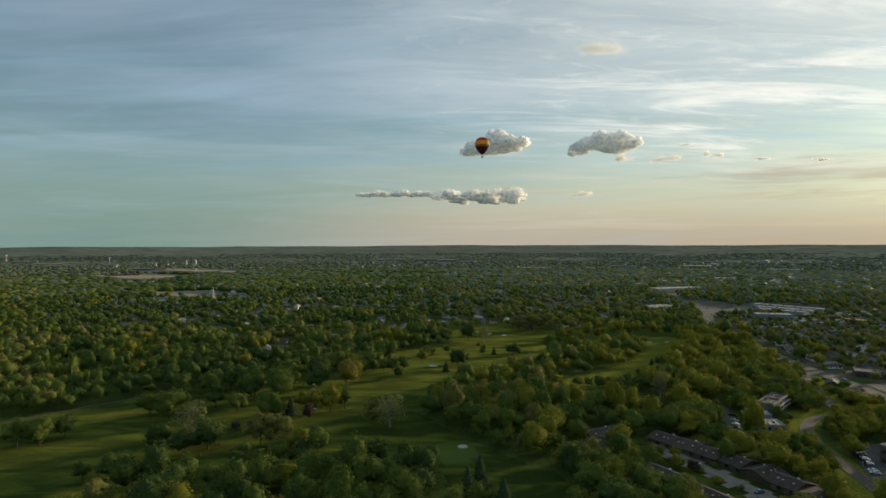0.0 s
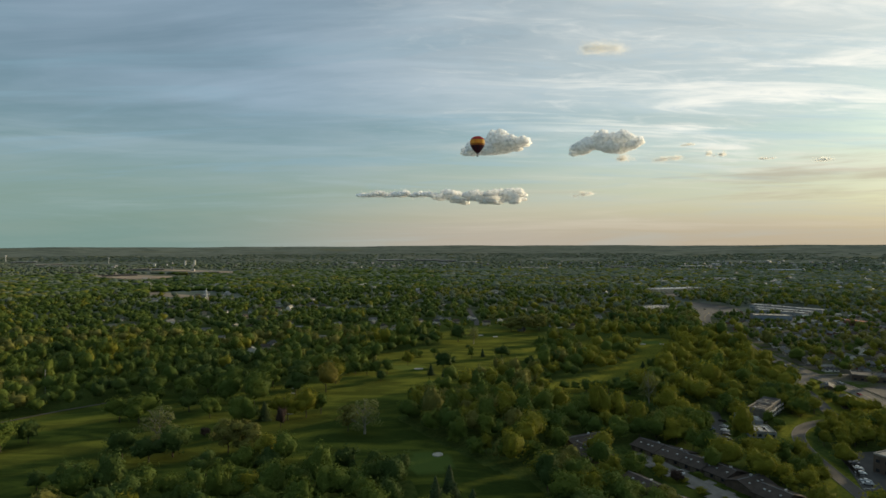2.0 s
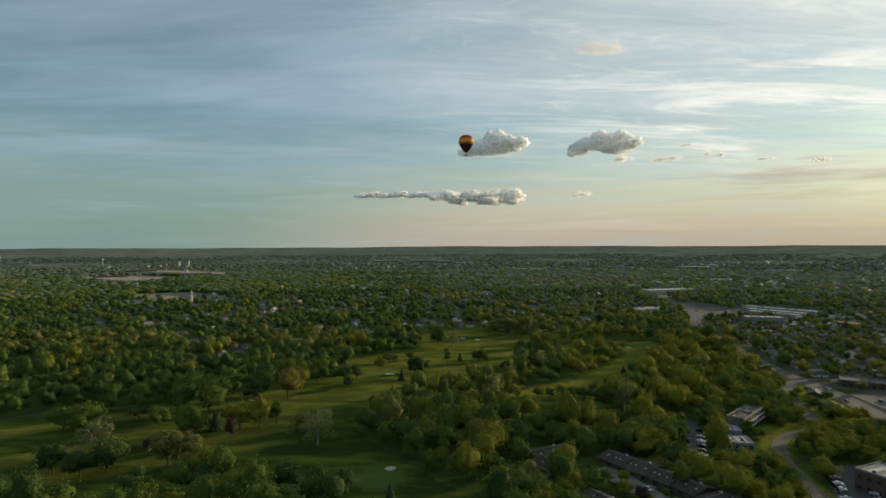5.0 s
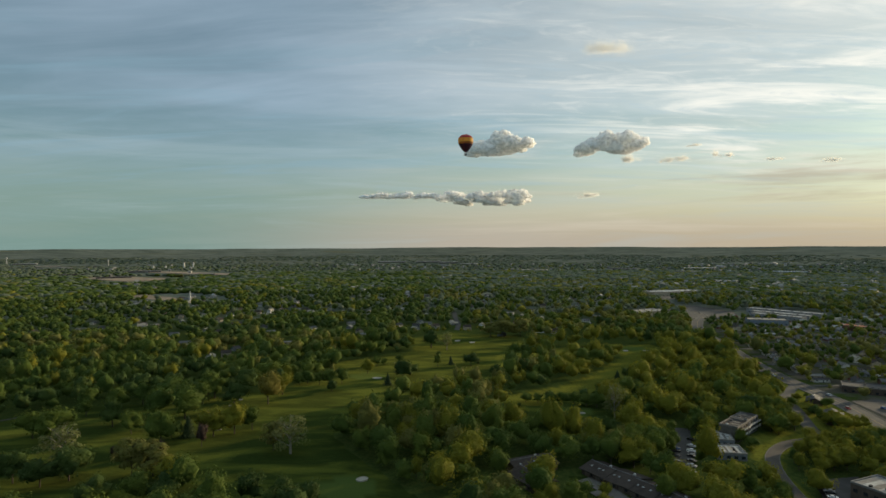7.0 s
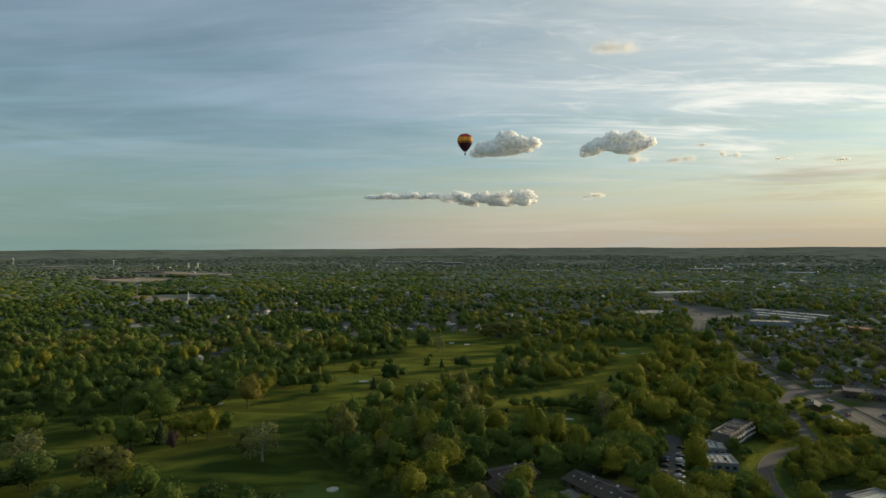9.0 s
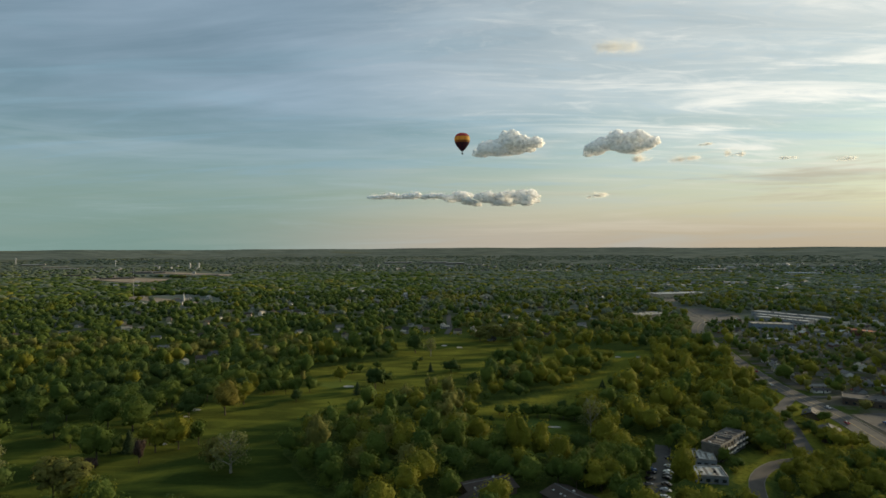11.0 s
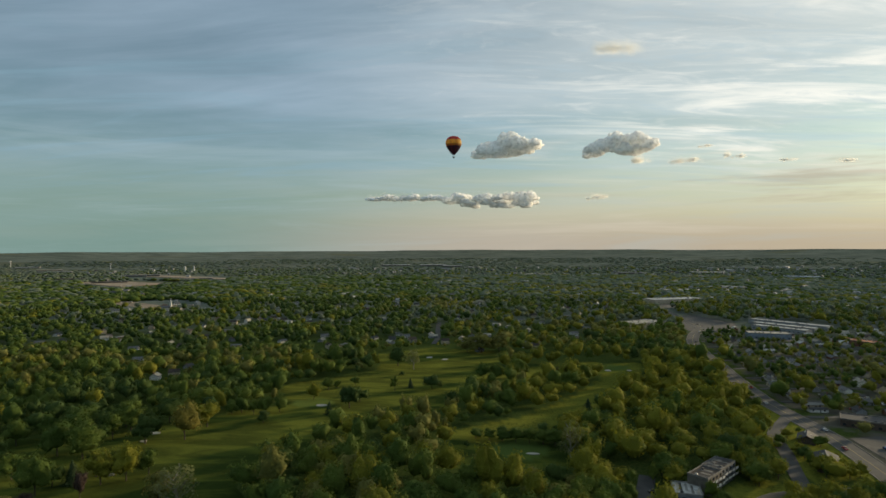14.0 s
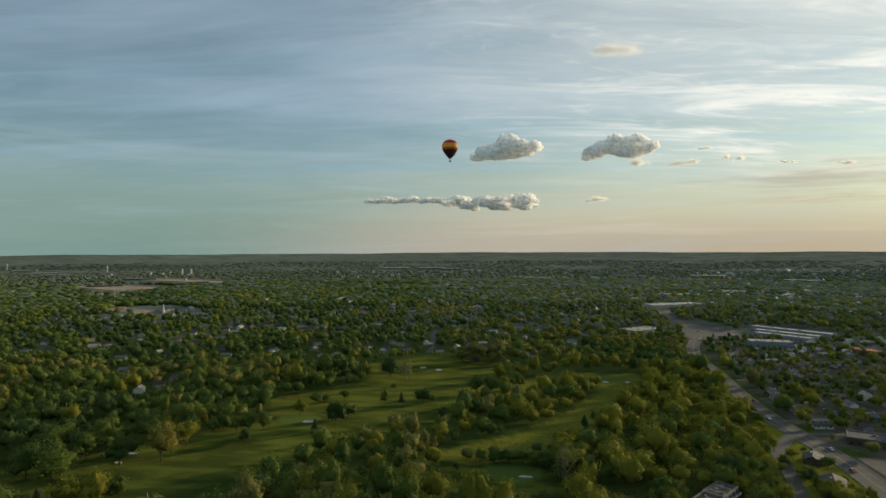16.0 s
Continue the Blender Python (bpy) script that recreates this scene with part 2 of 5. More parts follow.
COURT_YARD = [(94, 292), (104, 290), (118, 268), (128, 254), (136, 238), (136, 214), (106, 206), (100, 222), (106, 246), (100, 270)]
OPEN = [GOLF, SECOND_HOLE, BACK_STRIP, LAWN, VERGE, DRIVE_EDGE, COURT_YARD]
MAIN_ROAD = [(262, 300), (274, 350), (280, 383), (285, 420), (286, 460), (287, 492), (292, 532), (299, 575), (309, 627), (319, 690), (333, 752), (358, 815), (386, 868), (394, 940), (404, 1040), (425, 1170), (450, 1330)]
EAST_ROAD = [(386, 868), (437, 855), (489, 805), (530, 715), (600, 600)]
DRIVE = [(168, 215), (174, 245), (180, 280), (186, 304), (195, 323), (210, 338), (227, 344), (255, 348), (276, 352)]
SIDE_STREET = [(286, 466), (266, 440), (256, 425), (247, 395), (238, 370), (230, 346)]
APARTMENT_LANE = [(140, 288), (147, 306), (158, 335), (167, 360)]
COURT = [(100, 289), (107, 278), (113, 262), (120, 247), (126, 230), (130, 212)]
CART_PATH = [(-262, 312), (-246, 330), (-236, 343), (-227, 353), (-216, 366), (-195, 384)]
STREETS = [(MAIN_ROAD, 7.5), (EAST_ROAD, 6.0), (DRIVE, 3.6), (SIDE_STREET, 3.8), (APARTMENT_LANE, 4.2), (COURT, 6.0)]


def inside(poly, x, y):
    """Which of the points lie in the polygon."""
    hit = np.zeros(np.shape(x), bool)
    for (x0, y0), (x1, y1) in zip(poly, poly[1:] + poly[:1]):
        if y0 != y1:
            hit ^= ((y0 > y) != (y1 > y)) & (x < (x1 - x0) * (y - y0) / (y1 - y0) + x0)
    return hit


def off_line(points, x, y):
    """How far the points lie from a line of points."""
    best = np.full(np.shape(x), 1e9)
    for (x0, y0), (x1, y1) in zip(points, points[1:]):
        dx, dy = x1 - x0, y1 - y0
        u = np.clip(((x - x0) * dx + (y - y0) * dy) / (dx * dx + dy * dy), 0, 1)
        best = np.minimum(best, np.hypot(x - x0 - u * dx, y - y0 - u * dy))
    return best


MID = (45.0, 45.0)


def shorten(d):
    """Far country is drawn together so that all of it lies within five kilometres."""
    return np.where(d < 2000, d, 2000 + 2800 * (1 - np.exp(-(np.maximum(d, 2000) - 2000) / 2800)))


def height(x, y):
    """The ground's height: a low swell under the golf course, and far land raised to fit the camera's view of the
    horizon.
    """
    x, y = np.asarray(x, float), np.asarray(y, float)
    z = 5.0 * np.exp(-((x + 20) / 160) ** 2 - ((y - 400) / 180) ** 2)
    d = np.hypot(x - MID[0], y - MID[1])
    far = np.clip(d, 2000, 4760)
    true = 2000 - 2800 * np.log(1 - (far - 2000) / 2800)
    z = z + np.where(d > 2000, 104 * (1 - far / true), 0)
    s = np.clip((d - 3600) / 1150, 0, 1)
    a = np.arctan2(x - MID[0], y - MID[1])
    hills = 2.2 * np.sin(a * 9 + 1) + 1.6 * np.sin(a * 23 + 2) + 1.0 * np.sin(a * 51)
    return z + s * s * (3 - 2 * s) * (11 + hills)


def place_far(x, y):
    """A place given by its true distance, on the drawn-together country."""
    d = math.hypot(x - MID[0], y - MID[1])
    k = float(shorten(np.array(d))) / d
    return MID[0] + (x - MID[0]) * k, MID[1] + (y - MID[1]) * k


def quads(name, v, q, mat, smooth=False):
    """A mesh from numpy arrays of corners and of quads."""
    me = bpy.data.meshes.new(name)
    me.vertices.add(len(v))
    me.vertices.foreach_set("co", np.ascontiguousarray(v, np.float32).ravel())
    me.loops.add(q.size)
    me.loops.foreach_set("vertex_index", np.ascontiguousarray(q, np.int32).ravel())
    me.polygons.add(len(q))
    me.polygons.foreach_set("loop_start", np.arange(0, q.size, 4, dtype=np.int32))
    me.polygons.foreach_set("use_smooth", np.full(len(q), smooth))
    me.materials.append(mat)
    me.update(calc_edges=True)
    return me


def ground():
    front = np.arange(-50, 50.01, 0.5)
    angles = np.radians(np.concatenate([front, np.arange(54, 308, 6.0)]))
    radii = np.concatenate([[0.5, 40, 90, 130, 160], np.arange(180, 700, 5.0), np.geomspace(705, 4750, 70)])
    a, r = np.meshgrid(angles, radii)
    x, y = MID[0] + r * np.sin(a), MID[1] + r * np.cos(a)
    v = np.stack([x, y, height(x, y)], -1).reshape(-1, 3)
    nr, na = a.shape
    i, j = np.meshgrid(np.arange(nr - 1), np.arange(na), indexing="ij")
    k = (j + 1) % na
    q = np.stack([i * na + j, (i + 1) * na + j, (i + 1) * na + k, i * na + k], -1).reshape(-1, 4)[:, ::-1]
    m, n = material("ground_cover")
    pos = n.add("ShaderNodeNewGeometry").outputs["Position"]
    short = n.attribute("mown")
    putt = n.attribute("putting")
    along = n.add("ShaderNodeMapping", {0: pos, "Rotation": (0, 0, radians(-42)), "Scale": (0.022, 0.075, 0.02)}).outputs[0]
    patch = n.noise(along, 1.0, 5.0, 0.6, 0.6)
    tuft = n.noise(pos, 0.6, 4.0, 0.65)
    rough_grass = n.mix(n.span(tuft, 0.35, 0.65), (0.032, 0.052, 0.014, 1), (0.058, 0.075, 0.020, 1))
    # mowing tones, with shadow bands and sunlit strips painted into the same streaks
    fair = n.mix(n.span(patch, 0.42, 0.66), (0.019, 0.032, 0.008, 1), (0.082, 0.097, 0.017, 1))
    fair = n.mix(n.math("MULTIPLY", n.span(tuft, 0.3, 0.7), 0.35), fair, (0.034, 0.056, 0.012, 1))
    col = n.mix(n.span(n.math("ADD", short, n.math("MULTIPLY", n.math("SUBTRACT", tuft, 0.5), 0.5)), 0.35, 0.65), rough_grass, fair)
    col = n.mix(n.math("MULTIPLY", n.attribute("trodden"), n.span(n.noise(pos, 0.05, 4.0, 0.6), 0.38, 0.56)), col, (0.082, 0.078, 0.062, 1))
    # yellow of long verge grass, and sunlight painted onto two fairways
    col = n.mix(n.math("MULTIPLY", n.attribute("long_or_sunlit"), n.span(tuft, 0.25, 0.6)), col, (0.118, 0.124, 0.021, 1))
    col = n.mix(putt, col, (0.056, 0.086, 0.022, 1))
    # woods and fields of the far country, colours paled and greyed to imitate haze
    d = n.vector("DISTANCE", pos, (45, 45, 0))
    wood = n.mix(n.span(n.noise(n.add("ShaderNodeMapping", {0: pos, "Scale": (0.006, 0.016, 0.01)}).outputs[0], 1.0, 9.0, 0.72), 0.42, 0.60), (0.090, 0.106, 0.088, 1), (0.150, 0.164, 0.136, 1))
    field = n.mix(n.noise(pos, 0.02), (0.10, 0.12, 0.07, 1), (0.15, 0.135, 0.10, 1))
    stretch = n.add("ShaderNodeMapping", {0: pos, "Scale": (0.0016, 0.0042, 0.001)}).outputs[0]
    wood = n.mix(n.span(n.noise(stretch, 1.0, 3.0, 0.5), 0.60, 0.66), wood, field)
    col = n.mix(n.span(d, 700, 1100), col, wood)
    rel = n.add("ShaderNodeBump", {"Strength": 0.5, "Distance": 0.4, "Height": tuft}).outputs[0]
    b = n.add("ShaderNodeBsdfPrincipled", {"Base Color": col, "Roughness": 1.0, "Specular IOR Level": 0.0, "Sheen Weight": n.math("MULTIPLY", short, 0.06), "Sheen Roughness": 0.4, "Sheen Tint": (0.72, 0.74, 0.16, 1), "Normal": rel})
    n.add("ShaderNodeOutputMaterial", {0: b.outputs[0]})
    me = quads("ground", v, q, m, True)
    mown = np.zeros(len(v), np.float32)
    for poly in OPEN:
        mown = np.maximum(mown, inside(poly, v[:, 0], v[:, 1]))
    putting = np.zeros(len(v), np.float32)
    for gx, gy, gr in ((4, 276, 12), (112, 392, 15), (-16, 474, 13), (214, 612, 13)):
        putting = np.maximum(putting, np.hypot(v[:, 0] - gx, v[:, 1] - gy) < gr)
    # long grass on the verges; painted sunlight on second hole and back strip
    long_or_sunlit = np.maximum.reduce([inside(poly, v[:, 0], v[:, 1]) for poly in (LAWN, DRIVE_EDGE, VERGE)] + [0.75 * inside(poly, v[:, 0], v[:, 1]) * (v[:, 1] > 410) for poly in (SECOND_HOLE, BACK_STRIP)])
    x, y = v[:, 0], v[:, 1]
    trodden = (x > 292 + (y - 480) * 0.2) & (y > 370) & (y < 1000) & (x < 900)
    for key, values in (("mown", mown), ("putting", putting), ("long_or_sunlit", long_or_sunlit), ("trodden", trodden)):
        me.attributes.new(key, "FLOAT", "POINT").data.foreach_set("value", values.astype(np.float32))
    tagged(new("ground", me), "gently rolling grass country with mown fairways and far woods paled for haze", "ground", kind="structure")


ground()


# ---- small building kit ----
def part(name, bm, mat, parent, label=""):
    """Links a bmesh as one mesh object under a thing or a part."""
    me = bpy.data.meshes.new(name)
    bm.to_mesh(me)
    bm.free()
    me.materials.append(mat)
    ob = new(name, me)
    ob.parent = parent
    return tagged(ob, label)


def share(name, me, parent, m):
    """One more piece on a mesh that is there already."""
    ob = new(name, me)
    ob.parent = parent
    ob.matrix_basis = m
    return ob


def thing(name, label, category, group="", kind=""):
    return tagged(new(name), label, category, group, kind)


def at(x, y, turn=0.0, dz=0.0):
    return pose(x, y, float(height(x, y)) + dz, 0, 0, turn)


def box(sx, sy, sz, x=0.0, y=0.0, z=0.0, bevel=0.0, bm=None):
    """A box that stands on z, with softened edges."""
    bm = bm or bmesh.new()
    made = bmesh.ops.create_cube(bm, size=1, matrix=Matrix.Translation((x, y, z + sz / 2)) @ Matrix.Diagonal((sx, sy, sz, 1)))
    if bevel:
        edges = list({e for v in made["verts"] for e in v.link_edges})
        bmesh.ops.bevel(bm, geom=edges, offset=bevel, segments=1, affect="EDGES")
    return bm


def tube(r0, r1, h, x=0.0, y=0.0, z=0.0, sides=10, bm=None):
    bm = bm or bmesh.new()
    bmesh.ops.create_cone(bm, cap_ends=True, segments=sides, radius1=r0, radius2=r1, depth=h, matrix=Matrix.Translation((x, y, z + h / 2)))
    return bm


def gable(w, d, base, rise, over=0.5, thick=0.25):
    """A pitched roof of two thick slopes, its ridge along x."""
    bm = bmesh.new()
    hw, hd = w / 2 + over, d / 2 + over
    drop = rise * over / (d / 2)
    for s in (-1, 1):
        ring = [(-hw, s * hd, base - drop), (hw, s * hd, base - drop), (hw, 0, base + rise), (-hw, 0, base + rise)]
        lo = [bm.verts.new(p) for p in ring]
        hi = [bm.verts.new((p[0], p[1], p[2] + thick)) for p in ring]
        bm.faces.new(lo), bm.faces.new(hi)
        for i in range(4):
            bm.faces.new((lo[i], lo[(i + 1) % 4], hi[(i + 1) % 4], hi[i]))
    bmesh.ops.recalc_face_normals(bm, faces=bm.faces[:])
    return bm


def gabled_walls(w, d, h, rise):
    bm = bmesh.new()
    side = [(-d / 2, 0), (d / 2, 0), (d / 2, h), (0, h + rise), (-d / 2, h)]
    a = [bm.verts.new((-w / 2, y, z)) for y, z in side]
    b = [bm.verts.new((w / 2, y, z)) for y, z in side]
    bm.faces.new(a), bm.faces.new(b)
    for i in range(5):
        bm.faces.new((a[i], a[(i + 1) % 5], b[(i + 1) % 5], b[i]))
    bmesh.ops.recalc_face_normals(bm, faces=bm.faces[:])
    return bm


def smooth_line(points, step=6.0):
    """A rounded line through the points (Catmull-Rom)."""
    p = [np.array(points[0], float) * 2 - np.array(points[1], float)] + [np.array(q, float) for q in points] + [np.array(points[-1], float) * 2 - np.array(points[-2], float)]
    out = []
    for a, b, c, d in zip(p, p[1:], p[2:], p[3:]):
        k = max(2, int(np.hypot(*(c - b)) / step))
        for i in range(k):
            t = i / k
            out.append(0.5 * (2 * b + (c - a) * t + (2 * a - 5 * b + 4 * c - d) * t * t + (3 * b - a - 3 * c + d) * t ** 3))
    return out + [p[-2]]


def strip(points, half, lift, thick, shift=0.0):
    """A paved strip along a line, lying on the ground."""
    line = smooth_line(points)
    bm = bmesh.new()
    rows = []
    for i, p in enumerate(line):
        d = line[min(i + 1, len(line) - 1)] - line[max(i - 1, 0)]
        d = d / (np.hypot(*d) or 1)
        side = np.array([d[1], -d[0]])
        row = []
        for s in (-half, half):
            q = p + side * (s + shift)
            z = float(height(*q)) + lift
            row.append((bm.verts.new((*q, z)), bm.verts.new((*q, z - thick))))
        rows.append(row)
    for (a, b), (c, d) in zip(rows, rows[1:]):
        bm.faces.new((a[0], b[0], d[0], c[0]))
        bm.faces.new((a[0], c[0], c[1], a[1]))
        bm.faces.new((b[0], b[1], d[1], d[0]))
    bmesh.ops.recalc_face_normals(bm, faces=bm.faces[:])
    return bm


def paved(points, lift=0.2, thick=0.5):
    """A flat paved yard with an outline."""
    bm = bmesh.new()
    top = [bm.verts.new((x, y, float(height(x, y)) + lift)) for x, y in points]
    face = bm.faces.new(top)
    low = [bm.verts.new((v.co.x, v.co.y, v.co.z - thick)) for v in top]
    for i in range(len(top)):
        j = (i + 1) % len(top)
        bm.faces.new((top[i], top[j], low[j], low[i]))
    bmesh.ops.recalc_face_normals(bm, faces=bm.faces[:])
    return bm

# ---- roads and yards ----
def road(name, points, half, mat, label, category="road", lift=0.22):
    ob = part(name, strip(points, half, lift, 0.6), mat, None, label)
    tagged(ob, "", category, kind="structure")
    return ob


main_road = road("road_main", MAIN_ROAD, 6.0, ASPHALT, "wide worn grey asphalt main road winding past the woods")
part("centre_line", strip(MAIN_ROAD, 0.18, 0.235, 0.01), YELLOW, main_road)
for s in (-1, 1):
    part("kerb", strip(MAIN_ROAD, 0.25, 0.34, 0.3, s * 6.25), CONCRETE, main_road)
east_road = road("road_east", EAST_ROAD, 5.0, ASPHALT, "grey asphalt side road past the long sheds", lift=0.24)
part("centre_line", strip(EAST_ROAD[1:], 0.3, 0.255, 0.01), YELLOW, east_road)
drive = road("road_drive", DRIVE, 2.8, WORN_DRIVE, "narrow curving asphalt drive between trees", lift=0.2)
for s in (-1, 1):
    part("kerb", strip(DRIVE[:-1], 0.12, 0.26, 0.3, s * 2.9), CONCRETE, drive)
road("road_side", SIDE_STREET, 3.4, ASPHALT, "short grey asphalt side street off the main road", lift=0.25)
road("road_lane", APARTMENT_LANE, 3.6, LOT, "dark asphalt parking lane beside the apartment house", lift=0.21)
road("road_court", COURT, 3.6, CONCRETE, "pale concrete driveway court between brown townhouses", lift=0.23)
for i, (x, y) in enumerate(((100, 274), (104, 264), (110, 252), (113, 242), (117, 232))):
    road("road_apron", [(x, y), (x + 12, y + 6)], 1.9, CONCRETE, "pale concrete garage apron", lift=0.26 + i * 0.01)
road("pavement_cart_path", CART_PATH, 1.1, WORN_DRIVE, "narrow worn grey golf cart path along the trees", "path", 0.12)
YARDS = [
    ("car_park", [(178, 250), (196, 292), (216, 296), (206, 250)], LOT, "dark asphalt car park with painted bays"),
    ("east_yard", [(290, 372), (294, 420), (312, 424), (340, 410), (330, 372)], LOT, "grey asphalt forecourt beside the main road"),
    ("junction", [(362, 842), (374, 995), (432, 1010), (450, 915), (424, 842)], ASPHALT, "broad grey asphalt junction and forecourts"),
    ("market_yard", [(396, 1102), (408, 1225), (528, 1278), (486, 1152)], LOT, "wide grey asphalt market car park"),
    ("shed_yard", [(400, 762), (420, 812), (470, 800), (452, 755)], LOT, "grey asphalt yard round a low workshop"),
    ("church_yard", [(-596, 1215), (-590, 1262), (-400, 1118), (-408, 1070)], EARTH, "tan gravel yard beside the white church"),
]
for k, (name, outline, mat, label) in enumerate(YARDS):
    ob = tagged(part("pavement_" + name, paved(outline, 0.16 + 0.005 * k), mat, None, label), "", "pavement", kind="structure")
    if name == "car_park":
        a, b, c, d = [np.array(p, float) for p in outline[:4]]
        for i in range(9):
            p = a + (b - a) * (i + 0.5) / 9
            m = p + (d - a) / np.hypot(*(d - a)) * 5
            part("bay_line", strip([tuple(p + (m - p) * 0.1), tuple(m)], 0.09, 0.2, 0.01), PAINT, ob)


# ---- golf course ----
def bunker(x, y, rx, ry, turn):
    bm = bmesh.new()
    rnd = random.Random(int(x * 7 + y))
    rings = ((1.0, 0.04), (0.97, 0.14), (0.86, -0.02), (0.5, -0.10))
    wob = [1 + 0.06 * math.sin(2 * a * math.tau / 28 + rnd.random()) + 0.05 * rnd.random() for a in range(28)]
    loops = [[bm.verts.new((rx * s * wob[i] * math.cos(i * math.tau / 28), ry * s * wob[i] * math.sin(i * math.tau / 28), z + 0.22)) for i in range(28)] for s, z in rings]
    for a, b in zip(loops, loops[1:]):
        for i in range(28):
            j = (i + 1) % 28
            bm.faces.new((a[i], a[j], b[j], b[i]))
    bm.faces.new(loops[-1])
    skirt = [bm.verts.new((v.co.x * 1.04, v.co.y * 1.04, -0.5)) for v in loops[0]]
    for i in range(28):
        j = (i + 1) % 28
        bm.faces.new((skirt[i], skirt[j], loops[0][j], loops[0][i]))
    bmesh.ops.recalc_face_normals(bm, faces=bm.faces[:])
    ob = part("sand_bunker", bm, SAND, None, "pale sand bunker sunk into a mown green")
    tagged(ob, "", "sand bunker", "golf bunkers", "thing")
    ob.matrix_basis = at(x, y, turn)


for x, y, rx, ry in ((9, 285, 2.9, 2.9), (118, 385, 4.0, 1.5), (-8, 467, 4.2, 3.0), (-86, 408, 3.4, 2.2), (-85, 394, 2.0, 1.6), (-75, 348, 2.2, 1.3), (205, 599, 3.2, 3.0), (223, 599, 2.6, 2.4), (50, 656, 3.4, 4.0), (65, 646, 3.2, 4.0)):
    bunker(x, y, rx * 0.8, ry * 0.8, (x * 13) % 40 - 20)


# ---- trees ----
CUBE = np.array([(x, y, z) for x in (-1, 0, 1) for y in (-1, 0, 1) for z in (-1, 0, 1) if (x, y, z) != (0, 0, 0)], float)


def ball_quads():
    """A small round ball of 24 quads."""
    v = CUBE / np.linalg.norm(CUBE, axis=1)[:, None]
    index = {tuple(c): i for i, c in enumerate(CUBE.astype(int))}
    q = []
    for axis in range(3):
        o = [a for a in range(3) if a != axis]
        for s in (-1, 1):
            for u in (-1, 0):
                for w in (-1, 0):
                    ring = []
                    for du, dw in ((0, 0), (1, 0), (1, 1), (0, 1)):
                        p = [0, 0, 0]
                        p[axis], p[o[0]], p[o[1]] = s, u + du, w + dw
                        ring.append(index[tuple(p)])
                    q.append(ring if (s > 0) == (axis != 1) else ring[::-1])
    return v, np.array(q)


BALL_V, BALL_Q = ball_quads()


def dome_quads(sides=6):
    """A rough dome of 12 quads, round on top and drawn in below."""
    rings = ((0.55, -0.75), (1.0, -0.1), (0.62, 0.72))
    v = [(r * math.cos((i + 0.5 * k) * math.tau / sides), r * math.sin((i + 0.5 * k) * math.tau / sides), z) for k, (r, z) in enumerate(rings) for i in range(sides)]
    q = [(k * sides + i, k * sides + (i + 1) % sides, (k + 1) * sides + (i + 1) % sides, (k + 1) * sides + i) for k in range(2) for i in range(sides)]
    o = 2 * sides
    v += [(0, 0, 1.02)]
    q += [(o, o + 1, o + 2, len(v) - 1), (o + 2, o + 3, o + 4, len(v) - 1), (o + 4, o + 5, o, len(v) - 1)]
    return np.array(v, float), np.array(q)


DOME_V, DOME_Q = dome_quads()


def leaf_quads(rng, centre, normal, size):
    """Leaf clumps: an uneven four-cornered flake at each centre."""
    n = len(centre)
    normal = normal / np.linalg.norm(normal, axis=1)[:, None]
    a = np.cross(normal, rng.normal(size=(n, 3)))
    a /= np.linalg.norm(a, axis=1)[:, None] + 1e-9
    b = np.cross(normal, a)
    size = np.broadcast_to(np.asarray(size), (n,))[:, None]
    k = rng.uniform(0.5, 1.15, (4, n, 1))
    bend = rng.uniform(-0.25, 0.25, (2, n, 1))
    v = np.stack([centre + a * size * k[0] + normal * size * bend[0], centre + b * size * k[1], centre - a * size * k[2] + normal * size * bend[1], centre - b * size * k[3]], 1)
    return v.reshape(-1, 3), np.arange(4 * n).reshape(n, 4)


def join_quads(pieces):
    v, q, o = [], [], 0
    for a, b in pieces:
        v.append(a), q.append(b + o)
        o += len(a)
    return np.concatenate(v), np.concatenate(q)


